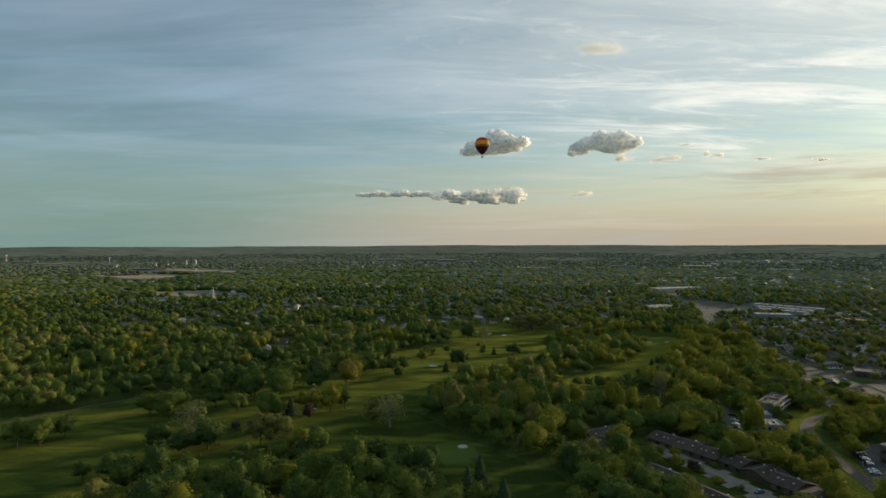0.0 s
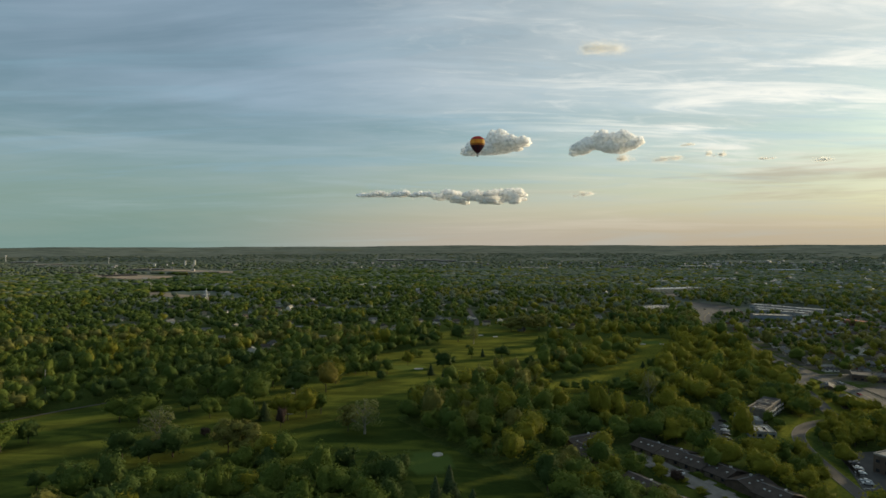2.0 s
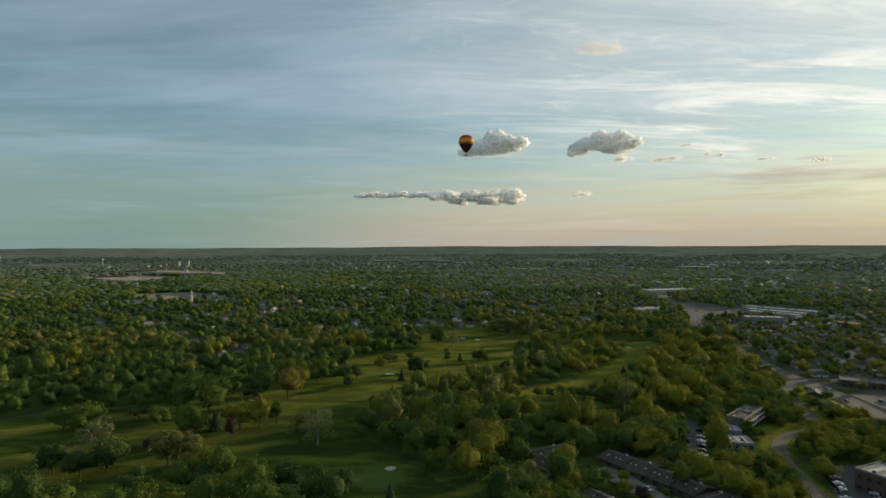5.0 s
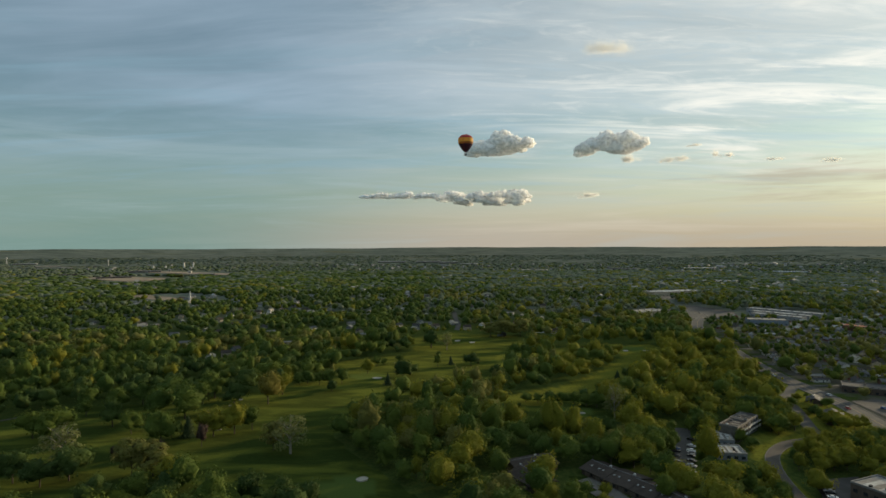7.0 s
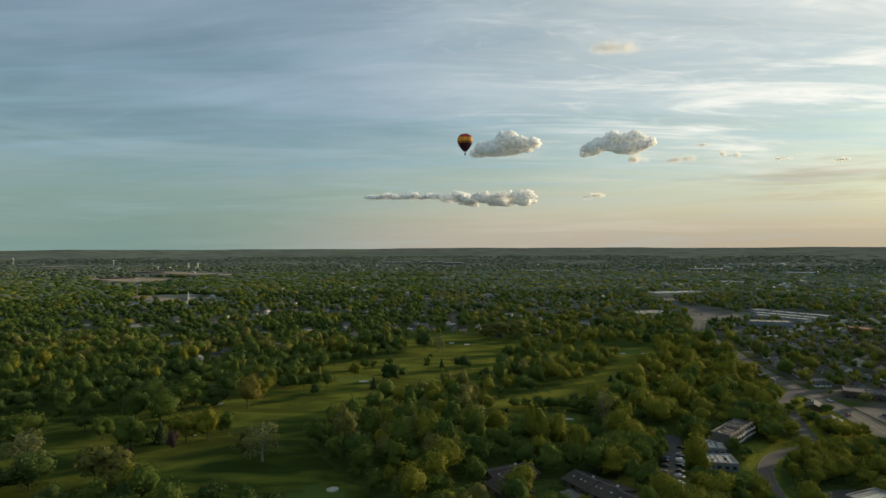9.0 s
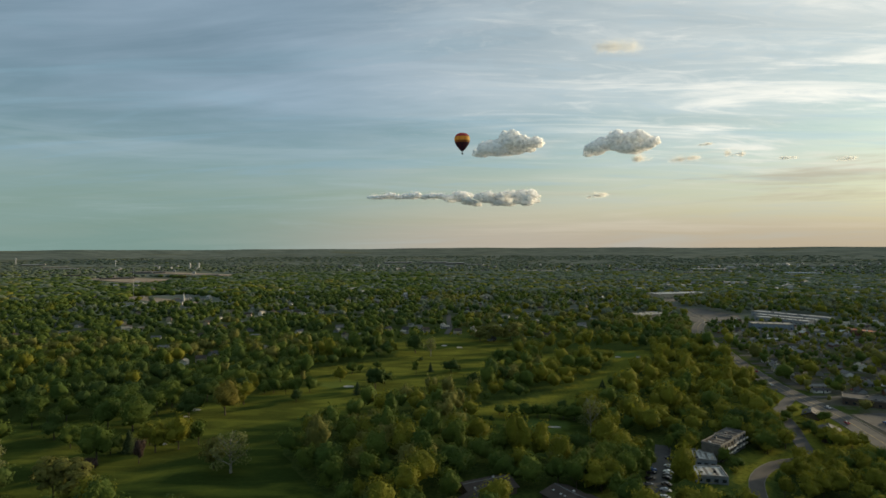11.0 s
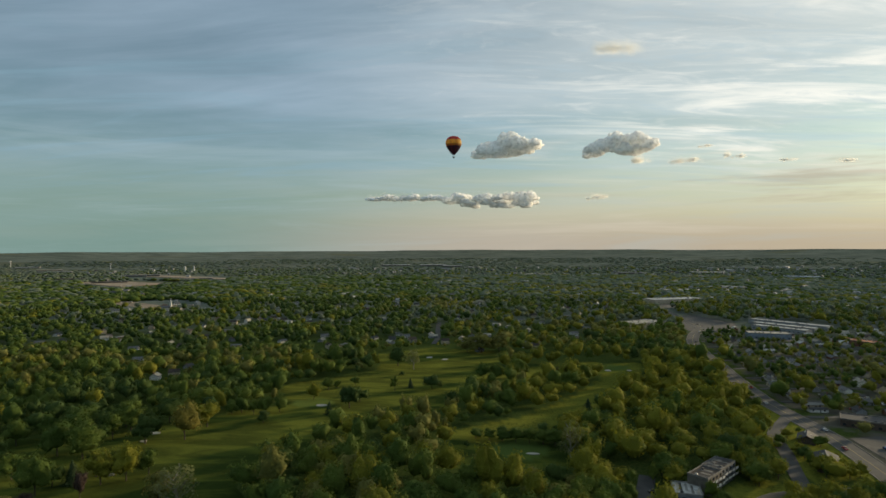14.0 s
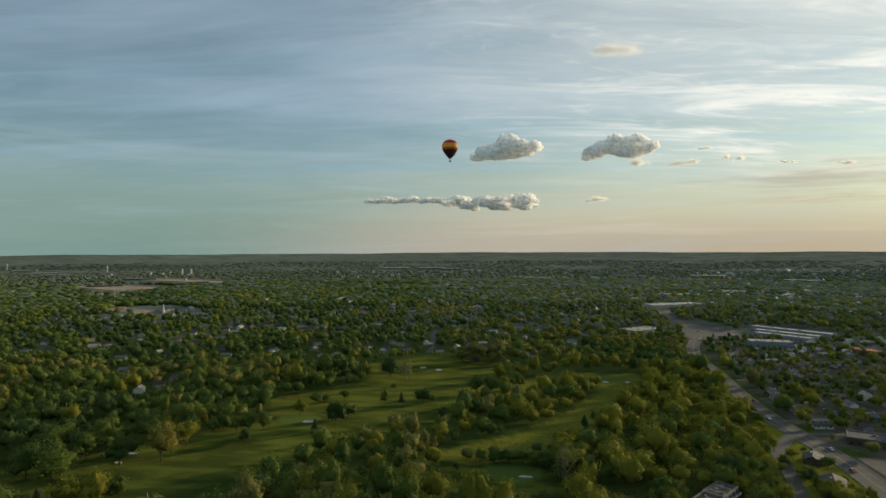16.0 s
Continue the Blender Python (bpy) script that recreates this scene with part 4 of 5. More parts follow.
def wild(spacing, near, far, seed, spread=42, thin=0.05):
    """Places for wild trees on a jittered grid between two distances, clear of lawns, roads and houses."""
    rng = np.random.default_rng(seed)
    top = radians(spread)
    gx, gy = np.meshgrid(np.arange(-far, far, spacing), np.arange(0, far, spacing))
    x = gx.ravel() + rng.uniform(-0.42, 0.42, gx.size) * spacing + MID[0]
    y = gy.ravel() + rng.uniform(-0.42, 0.42, gx.size) * spacing
    d = np.hypot(x - MID[0], y - MID[1])
    keep = (d > near) & (d <= far) & (np.abs(np.arctan2(x - MID[0], y + 60)) < top)
    x, y, d = x[keep], y[keep], d[keep]
    keep = np.ones(len(x), bool)
    if near < 800:
        for poly in OPEN:
            keep &= ~inside(poly, x, y)
        for px, py, r in TAKEN:
            keep &= np.hypot(x - px, y - py) > r + 2.5
        for name, outline, _, _ in YARDS:
            keep &= ~inside(outline, x, y)
    for px, py, r in SITES:
        keep &= np.hypot(x - px, y - py) > r
    for line, half in STREETS:
        keep &= off_line(line, x, y) > half + 3.5
    # thinner among the houses east of the road
    town = in_town(x, y)
    keep &= ~(town & (rng.random(len(x)) < thin))
    for outline in WORKS:
        for f, shift in ((1.0, 0), (0.96, 0), (0.92, 0), (1.0, 40), (1.0, 80)):
            keep &= ~inside([(px * f + shift, py * f + shift * 0.6) for px, py in outline], x, y)
    for f, shift in ((1.0, 0), (0.965, 0), (1.0, 35), (1.0, 70)):
        keep &= ~inside([(px * f + shift, py * f + shift * 0.6) for px, py in YARDS[5][1]], x, y)
    for name, outline, _, _ in YARDS[2:4]:
        keep &= ~inside(outline, x, y)
    return x[keep], y[keep]


FAIRWAY_LINE = [(100, 425), (140, 462), (170, 508), (200, 560), (224, 612)]


def sight_edge(x, y):
    """Height limit for trees before the second fairway, set so the camera sees it."""
    top = 30.0
    for k in (8, 18, 28, 38, 48):
        if float(off_line(FAIRWAY_LINE, np.array(x + 0.3 * k), np.array(y + 0.95 * k))) < 11:
            top = min(top, 2.0 + k * 0.19)
    return top


def species(x, y, rng, lighter=0.0, k=1.0):
    """Which sort of tree grows where: patches with strays; lighter sorts imitate haze."""
    a = np.sin(x * k * 0.021 + 1.3) * np.sin(y * k * 0.017 + 0.6) + 0.6 * np.sin(x * k * 0.053 + y * k * 0.041)
    a = a + lighter + rng.normal(size=len(x)) * 0.75
    a = a + 2.4 * np.exp(-((x + 270) / 120) ** 2 - ((y - 605) / 45) ** 2)
    a = np.where(rng.random(len(x)) < 0.035, 1.5, a)
    # darker leaf sorts at left imitate the dimming of the view's left side
    a = a + 0.50 * ((x > 20) & (y < 640)) - 0.35 * (x < -60)
    a = a + 0.95 * np.exp(-((y - 615 - 0.25 * x) / 42) ** 2) * (np.abs(x) < 170)
    east = (x > 130) & (y < 640) & (x < 272 + (y - 460) * 0.17)
    a = np.where(east, np.minimum(a + 1.25, 1.3), a)
    a = np.where(~east & (x < 20) & (a > 0.5) & (a < 1.0), 0.0, a)
    return np.select([a < -0.75, a < 0.55, a < 1.35], ["dark", "mid", "bright"], "olive")


WOODS = collections.defaultdict(list)


def stock(kind, mesh, x, y, tall, wide, turn, tone):
    """Sets one crown of the joined woods."""
    v, q = mesh
    c, s = math.cos(turn), math.sin(turn)
    p = np.empty_like(v)
    p[:, 0] = (v[:, 0] * c - v[:, 1] * s) * wide + x
    p[:, 1] = (v[:, 0] * s + v[:, 1] * c) * wide + y
    p[:, 2] = v[:, 2] * tall + float(height(x, y)) - 0.2
    WOODS[kind].append((p, q, np.full(len(p), tone, np.float32)))


def woods():
    rng = np.random.default_rng(11)
    # near woods: the closest are trees of their own
    x, y = wild(10.3, 165, 640, 3, 40)
    d = np.hypot(x - 80, y - 90)
    order = np.argsort(d)
    x, y, d = x[order], y[order], d[order]
    kind, sightline = species(x, y, rng), sightline_height(x, y)
    leafy = [full_crown(200 + i, 6, 10, 165, 0.036, ("round", "tall", "round", "tall")[i % 4], 11 + i % 4, 4) for i in range(8)]
    dense = [full_crown(240 + i, 9, 16, 520, 0.029, ("round", "tall", "round", "open")[i % 4], 14 + i % 3, 6) for i in range(8)]
    for i in range(len(x)):
        tall = min(23.0, 13.4 * math.exp(rng.normal() * 0.28))
        if 345 < y[i] < 470 and -20 < x[i] < 110:
            tall *= 0.95
        tall = min(tall, sightline[i])
        if in_town(x[i], y[i]):
            tall *= 0.72
        if 90 < x[i] < 240 and y[i] > 380:
            tall = min(tall, sight_edge(x[i], y[i]))
        if 60 < x[i] < 150 and y[i] < 300:
            tall = min(tall, 14.0)
        if x[i] > 175 and y[i] < 300:
            tall = min(tall, 11.0)
        wide = min(13.5, tall * rng.uniform(0.72, 1.12))
        if i < 84:
            tree(kind[i], x[i], y[i], tall, wide, i % 4, "trees of the near woods")
        else:
            stock(kind[i], (dense if i < 380 else leafy)[i % 8], x[i], y[i], tall, wide * (1.3 if x[i] > 130 and not in_town(x[i], y[i]) else 1.2), rng.uniform(0, 6.28), rng.uniform(0.1, 0.9))
    small = [full_crown(300 + i, 4, 8, 24, 0.080, ("round", "tall", "open")[i % 3], 8, 2, 0.10, 0.02) for i in range(6)]
    # small garden trees between the houses east of the road
    x, y = wild(9.0, 420, 1000, 6, 40, 0.25)
    some = in_town(x, y)
    x, y = x[some], y[some]
    kind = species(x, y, rng, 0.1)
    for i in range(len(x)):
        tall = rng.uniform(4.5, 10.5)
        stock(kind[i], small[i % 6], x[i], y[i], tall, tall * rng.uniform(0.8, 1.2), rng.uniform(0, 6.28), rng.random())
    # middle distance
    x, y = wild(12.2, 640, 1250, 4, 38)
    # lighter sorts at right and darker at left imitate haze in leaf colour
    kind, sightline = species(x, y, rng, np.where(x > 0, 0.35, -0.15), 0.7), sightline_height(x, y)
    # haze-paled crowns mixed in, most of them on the right
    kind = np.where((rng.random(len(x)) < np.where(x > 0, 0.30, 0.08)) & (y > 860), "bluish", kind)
    for i in range(len(x)):
        tall = min(sightline[i], rng.uniform(10.0, 16.5) * (0.7 if in_town(x[i], y[i]) else 1.0))
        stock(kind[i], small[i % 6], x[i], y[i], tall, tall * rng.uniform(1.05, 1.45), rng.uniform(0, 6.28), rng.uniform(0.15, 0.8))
    # far woods: flattened domes, leaf colours shifted lighter and greyer to imitate haze
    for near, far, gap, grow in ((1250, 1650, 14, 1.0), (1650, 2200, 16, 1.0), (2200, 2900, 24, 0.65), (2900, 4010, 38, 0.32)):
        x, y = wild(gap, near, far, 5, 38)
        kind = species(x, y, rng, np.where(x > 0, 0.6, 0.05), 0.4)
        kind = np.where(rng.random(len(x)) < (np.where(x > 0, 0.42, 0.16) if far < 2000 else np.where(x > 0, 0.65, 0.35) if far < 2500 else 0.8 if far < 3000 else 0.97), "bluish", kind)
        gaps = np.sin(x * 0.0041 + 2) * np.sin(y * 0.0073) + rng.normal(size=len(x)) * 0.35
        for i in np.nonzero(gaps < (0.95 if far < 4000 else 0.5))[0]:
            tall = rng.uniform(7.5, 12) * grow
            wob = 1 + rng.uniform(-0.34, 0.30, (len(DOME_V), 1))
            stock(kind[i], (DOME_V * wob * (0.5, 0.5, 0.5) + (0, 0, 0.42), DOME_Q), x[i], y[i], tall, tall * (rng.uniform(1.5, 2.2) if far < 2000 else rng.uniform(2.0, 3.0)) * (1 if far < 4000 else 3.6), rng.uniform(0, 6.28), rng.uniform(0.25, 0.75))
    words = {"dark": "dark green woods", "mid": "green broadleaf woods", "bright": "yellow-green spring woods", "olive": "olive-brown woods with thin young leaves", "bluish": "woods paled grey-green for haze"}
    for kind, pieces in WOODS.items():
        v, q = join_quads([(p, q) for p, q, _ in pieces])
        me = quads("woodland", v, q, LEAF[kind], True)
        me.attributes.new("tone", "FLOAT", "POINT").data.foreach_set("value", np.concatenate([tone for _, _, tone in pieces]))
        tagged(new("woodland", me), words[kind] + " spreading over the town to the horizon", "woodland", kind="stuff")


woods()

# ---- hot air balloon ----
def balloon(x, y, z, wide):
    """z is the height of the envelope's middle."""
    thing_ = thing("hot_air_balloon", "hot air balloon with red, yellow and dark purple bands aloft", "hot air balloon")
    r = wide / 2
    prof = [(0.0, 1.02), (0.30, 0.985), (0.58, 0.87), (0.80, 0.68), (0.94, 0.42), (1.0, 0.12), (0.985, -0.15), (0.92, -0.42), (0.80, -0.70), (0.64, -0.98), (0.46, -1.24), (0.28, -1.46), (0.17, -1.58)]
    bands = [(0, 4, "red_crown", (0.52, 0.09, 0.09)), (4, 6, "yellow_band", (0.95, 0.62, 0.11)), (6, 7, "stripe_band", (0.42, 0.22, 0.07)), (7, 12, "purple_skirt", (0.060, 0.042, 0.085))]
    sides, sub = 24, 4
    for a, b, name, colour in bands:
        m, n = material("fabric_" + name)
        pos = n.add("ShaderNodeTexCoord").outputs["Object"]
        sp = n.add("ShaderNodeSeparateXYZ", {0: pos}).outputs
        turn = n.math("ARCTAN2", sp[1], sp[0])
        gore = n.span(n.math("SINE", n.math("MULTIPLY", turn, 8.0)), 0.55, 0.62)
        second = tuple(c * 0.6 + d * 0.4 for c, d in zip(colour, (0.26, 0.06, 0.07)))
        col = n.mix(n.math("MULTIPLY", gore, 0.55), (*colour, 1), (*second, 1))
        col = n.mix(n.math("MULTIPLY", n.noise(pos, 0.5), 0.25), col, (*[c * 0.6 for c in colour], 1))
        dif = n.add("ShaderNodeBsdfPrincipled", {"Base Color": col, "Roughness": 0.55, "Specular IOR Level": 0.2}).outputs[0]
        tra = n.add("ShaderNodeBsdfTranslucent", {"Color": col}).outputs[0]
        n.add("ShaderNodeOutputMaterial", {0: n.add("ShaderNodeMixShader", {0: 0.55, 1: dif, 2: tra}).outputs[0]})
        bm = bmesh.new()
        rows = []
        for pr, pz in prof[a:b + 1]:
            row = []
            for i in range(sides * sub):
                ang = i * math.tau / (sides * sub)
                bulge = 1 + 0.018 * abs(math.sin(ang * sides / 2))
                row.append(bm.verts.new((r * pr * bulge * math.cos(ang), r * pr * bulge * math.sin(ang), r * pz * 0.90)))
            rows.append(row)
        for p, q in zip(rows, rows[1:]):
            for i in range(len(p)):
                j = (i + 1) % len(p)
                if (p[i].co - p[j].co).length > 1e-6:
                    bm.faces.new((p[i], q[i], q[j], p[j]))
                else:
                    bm.faces.new((p[i], q[i], q[j]))
        bmesh.ops.remove_doubles(bm, verts=bm.verts[:], dist=1e-4)
        for f in bm.faces:
            f.smooth = True
        part(name, bm, m, thing_)
    low = -1.58 * 0.90 * r
    wicker = surface("wicker", (0.10, 0.055, 0.03), 0.9, scale=3, fine=20)
    basket = part("basket", box(2.6, 2.0, 1.9, 0, 0, low - 5.6, 0.2), wicker, thing_, "dark wicker basket")
    part("rim", box(2.8, 2.2, 0.25, 0, 0, low - 3.72, 0.08), DARK, basket)
    part("burner", tube(0.45, 0.35, 0.9, 0, 0, low - 2.0), METAL, thing_, "steel burner")
    for i in range(8):
        a = i * math.tau / 8
        bm = bmesh.new()
        p, q = Vector((0.17 * r * math.cos(a), 0.17 * r * math.sin(a), low)), Vector((1.1 * math.cos(a), 0.85 * math.sin(a), low - 3.7))
        bmesh.ops.create_cone(bm, cap_ends=True, segments=5, radius1=0.06, radius2=0.06, depth=(p - q).length,
                              matrix=Matrix.Translation((p + q) / 2) @ (p - q).to_track_quat("Z", "Y").to_matrix().to_4x4())
        part("rope", bm, DARK, thing_)
    thing_.matrix_basis = pose(x, y, z, 0, 0, 12)


balloon(67, 1023, 267, 24.6)


# ---- cumulus clouds ----
def vapour():
    """Dense cloud: light goes deep into it and comes out all round."""
    m, n = material("cloud_vapour")
    pos = n.add("ShaderNodeNewGeometry").outputs["Position"]
    rel = n.add("ShaderNodeBump", {"Strength": 0.35, "Distance": 10.0, "Height": n.noise(pos, 0.05, 6.0, 0.65)}).outputs[0]
    b = n.add("ShaderNodeBsdfPrincipled", {"Base Color": (0.72, 0.715, 0.70, 1), "Roughness": 1.0, "Specular IOR Level": 0.0, "Subsurface Weight": 1.0, "Subsurface Radius": (1, 1, 1), "Subsurface Scale": 260.0, "Normal": rel}).outputs[0]
    hole = n.math("MULTIPLY", n.span(n.noise(pos, 0.04, 6.0, 0.7), 0.42, 0.72), 0.45)
    n.add("ShaderNodeOutputMaterial", {0: n.add("ShaderNodeMixShader", {0: hole, 1: b, 2: n.add("ShaderNodeBsdfTransparent").outputs[0]}).outputs[0]})
    return m


def shreds():
    """Thin torn cloud: it passes on as much light as it throws back."""
    m, n = material("cloud_shreds")
    a = n.add("ShaderNodeBsdfDiffuse", {"Color": (0.92, 0.90, 0.86, 1), "Roughness": 1.0}).outputs[0]
    b = n.add("ShaderNodeBsdfTranslucent", {"Color": (0.92, 0.90, 0.86, 1)}).outputs[0]
    n.add("ShaderNodeOutputMaterial", {0: n.add("ShaderNodeMixShader", {0: 0.6, 1: a, 2: b}).outputs[0]})
    return m


VAPOUR, SHREDS = vapour(), shreds()


def billow(name, size):
    t = bpy.data.textures.new(name, "CLOUDS")
    t.noise_scale, t.noise_depth, t.noise_type = size, 3, "SOFT_NOISE"
    return t


BILLOWS = [billow("billow", 42.0), billow("curl", 13.0)]


def wisp(dx, dz, wide, tall, seed, far=4400.0):
    """A thin small cloud of fine loose shreds, denser in the middle of each puff."""
    rng = np.random.default_rng(seed)
    w, h = wide * far, tall * far
    knots = np.sort(rng.uniform(-0.40, 0.40, max(3, int(wide * 160))))
    high = rng.uniform(0.4, 1.0, len(knots)) * np.exp(-(knots / 0.42) ** 2)
    count = int(400 + w * h / 2.4)
    k = rng.choice(len(knots), count, p=high / high.sum())
    p = np.empty((count, 3))
    p[:, 0] = (knots[k] + rng.normal(size=count) * min(0.2, max(0.085, 0.55 / len(knots)))) * w
    p[:, 1] = rng.normal(size=count) * 0.8 * h
    p[:, 2] = (0.40 + knots[k] * 0.45 * math.sin(seed * 2.1) + np.abs(rng.normal(size=count)) * 0.30 * high[k] + rng.normal(size=count) * 0.10) * h
    v, q = leaf_quads(rng, p, rng.normal(size=(count, 3)) * 0.35 + np.array(SUN), rng.uniform(1.0, 2.0, count))
    ob = tagged(new("cloud", quads("cloud", v, q, SHREDS)), "thin cream wisp of torn cloud in the evening sky", "cloud", "cloud wisps", "thing")
    ob.matrix_basis = pose(dx * far + MID[0], far + MID[1], 100 + dz * far - h / 2, 0, 0, -math.degrees(math.atan(dx)))


def cloud(dx, dz, wide, tall, seed, puffs, lift, far=4400.0):
    """A heap of puffs seen in the direction (dx, 1, dz); wide and tall as slopes of sight."""
    rnd, rng = random.Random(seed), np.random.default_rng(seed)
    w, h = wide * far, tall * far
    bm = bmesh.new()
    for i in range(puffs):
        u = -0.97 + 1.94 * (i + rnd.random()) / puffs
        base = 0.0
        if lift == "dome":
            top = (0.46 if u > 0 or seed == 2 else 0.30) + (0.54 if u > 0 or seed == 2 else 0.68) * math.exp(-abs((u - 0.05) / ((0.80 if u < 0 else 0.56) if seed == 1 else 0.82 if u < 0 else 0.72)) ** 3.6) * (0.84 + 0.16 * math.sin(u * 10 + seed))
            base = (0.36 if seed == 1 else 0.24) * max(0.0, u - 0.30)
        else:
            grown = min(1.0, max(0.0, (u + 0.25) / 0.5))
            top = 0.30 + 0.52 * grown + 0.10 * math.sin(u * 23) + 0.05 * math.sin(u * 41)
            base = 0.42 * (1 - grown)
        r = h * (0.12 + 0.16 * top) * rnd.uniform(0.75, 1.15) * (1.0 if lift == "dome" else 0.72)
        z = rnd.random() * max(0.0, top * h * 0.95 - 1.5 * r) + r * 0.62 + base * h
        sx = rnd.uniform(1.1, 1.7) * (1.0 if lift == "dome" else 1.5)
        place = Vector((u * max(0.0, w / 2 - r * sx * 0.8), rnd.uniform(-0.3, 0.3) * h, z))
        heap = [(place, r, sx)]
        for b in range(6):
            a, e = rnd.uniform(0, math.tau), rnd.uniform(-0.1, 1.4)
            out = Vector((math.cos(a) * math.cos(e) * sx, math.sin(a) * math.cos(e), math.sin(e))) * r * 0.85
            heap.append((place + out, r * rnd.uniform(0.30, 0.56), rnd.uniform(1.0, 1.5)))
        for c, rr, s in heap:
            made = bmesh.ops.create_icosphere(bm, subdivisions=2, radius=1)
            for v in made["verts"]:
                p = v.co.copy()
                k = 1 + 0.25 * noise.noise(p * 1.9 + Vector((i * 3.1, seed, rr)))
                v.co = c + Vector((p.x * rr * s * k, p.y * rr * k, p.z * rr * k * (0.5 if p.z < 0 else 1)))
    spots = np.array([v.co[:] for v in bm.verts])
    count = int(w * h / 13)
    spots = spots[rng.integers(0, len(spots), count)] + rng.normal(size=(count, 3)) * 9.5
    v, q = leaf_quads(rng, spots, rng.normal(size=(count, 3)), rng.uniform(1.0, 2.2, count))
    ob = part("cloud", bm, VAPOUR, None, "small grey-white cumulus cloud with sunlit edges")
    tagged(ob, "", "cloud", "cumulus clouds", "thing")
    skin = ob.modifiers.new("merge", "REMESH")
    skin.mode, skin.voxel_size, skin.use_smooth_shade = "VOXEL", 4.5, True
    for texture, depth in zip(BILLOWS, (22.0, 6.0) if lift == "dome" else (13.0, 5.0)):
        bulge = ob.modifiers.new(texture.name, "DISPLACE")
        bulge.texture, bulge.strength, bulge.mid_level, bulge.texture_coords = texture, depth, 0.5, "LOCAL"
    share("fringe", quads("fringe", v, q, SHREDS), ob, Matrix())
    ob.matrix_basis = pose(dx * far + MID[0], far + MID[1], 100 + dz * far - h / 2, 0, 0, -math.degrees(math.atan(dx)))


CLOUDS = [
    (0.077, 0.166, 0.118, 0.046, 1, 34, "dome"), (0.259, 0.167, 0.124, 0.043, 2, 36, "dome"), (-0.013, 0.0785, 0.296, 0.033, 3, 96, "long"),
    (0.221, 0.080, 0.032, 0.011, 4, 14, "wisp"), (0.258, 0.322, 0.080, 0.018, 5, 30, "wisp"), (0.291, 0.139, 0.036, 0.014, 6, 16, "wisp"),
    (0.365, 0.139, 0.048, 0.012, 7, 18, "wisp"), (0.434, 0.146, 0.014, 0.011, 8, 6, "wisp"), (0.454, 0.145, 0.015, 0.009, 11, 6, "wisp"), (0.618, 0.136, 0.030, 0.008, 9, 12, "wisp"), (0.395, 0.162, 0.018, 0.006, 10, 8, "wisp"), (0.528, 0.139, 0.020, 0.007, 12, 6, "wisp"),
]
for row in CLOUDS:
    if row[6] == "wisp":
        wisp(*row[:5])
    else:
        cloud(*row)

# ---- houses ----
ROOF_DIRTY = surface("dirty_membrane", (0.16, 0.15, 0.135), 0.85, (0.09, 0.085, 0.08), 0.5, 3)
ROOF_WORN = surface("worn_grey_membrane", (0.22, 0.215, 0.205), 0.8, (0.13, 0.125, 0.118), 0.5, 3)
HOUSE_KITS = {}


def mesh_of(bm, name, mat):
    me = bpy.data.meshes.new(name)
    bm.to_mesh(me)
    bm.free()
    me.materials.append(mat)
    return me


def house_kit(k):
    if k not in HOUSE_KITS:
        w, d, h, rise = ((14, 8, 3.2, 2.2), (12, 9, 5.4, 2.8), (16, 6, 3.0, 1.3), (11, 8, 3.4, 2.6))[k % 4]
        wall = (WHITE_WALL, CREAM_WALL, GREY_WALL, GREY_WALL, BRICK)[k % 5]
        roof = (GREY_ROOF, BROWN_ROOF, PALE_ROOF, DARK_ROOF, GREY_ROOF, TAN_ROOF, ROOF_WORN)[k % 7]
        HOUSE_KITS[k] = (w, d, h, rise, mesh_of(gabled_walls(w, d, h, rise), "wall", wall), mesh_of(gable(w, d, h, rise), "roof", roof),
                         mesh_of(box(1.1, 0.12, 2.1, bevel=0.03), "door", DARK), mesh_of(box(1.5, 0.1, 1.3, bevel=0.03), "window", GLASS), mesh_of(box(0.8, 0.8, 2.4, bevel=0.05), "chimney", BRICK))
    return HOUSE_KITS[k]


HOUSE_WORDS = ["white", "cream", "grey", "grey", "brick"]
ROOF_WORDS = ["grey shingle", "brown shingle", "pale", "dark shingle", "grey shingle", "tan", "worn grey"]


def house(x, y, turn, k, group):
    w, d, h, rise, wall, roof, door, window, chimney = house_kit(k)
    ob = thing("house", "small %s-walled house with a %s roof among trees" % (HOUSE_WORDS[k % 5], ROOF_WORDS[k % 7]), "house", group)
    share("wall", wall, ob, Matrix.Translation((0, 0, -0.3)))
    share("roof", roof, ob, Matrix.Translation((0, 0, -0.3)))
    share("door", door, ob, pose(w * 0.08, -d / 2, 0))
    for s in (-0.32, 0.30):
        share("window", window, ob, pose(w * s, -d / 2, 1.0))
    share("window", window, ob, pose(w / 2, 0, 1.0, 0, 0, 90))
    if k % 2:
        share("chimney", chimney, ob, pose(-w * 0.22, d * 0.12, h + rise * 0.5))
    ob.matrix_basis = at(x, y, turn) @ Matrix.Scale(0.70, 4)


for i, (x, y, a) in enumerate(EAST_HOMES):
    house(x, y, a, (i * 5 + 2 * (i % 3)) % 14, "houses east of the main road")
for i, (x, y, a) in enumerate(LONE_HOMES):
    house(x, y, a, (1, 5, 0, 3, 6)[i % 5], "houses at the edge of the golf course")
for i, (x, y, a) in enumerate(TOWN_HOMES):
    house(x, y, a, (0, 3, 6, 1, 12, 3)[i % 6], "houses of the wooded town")


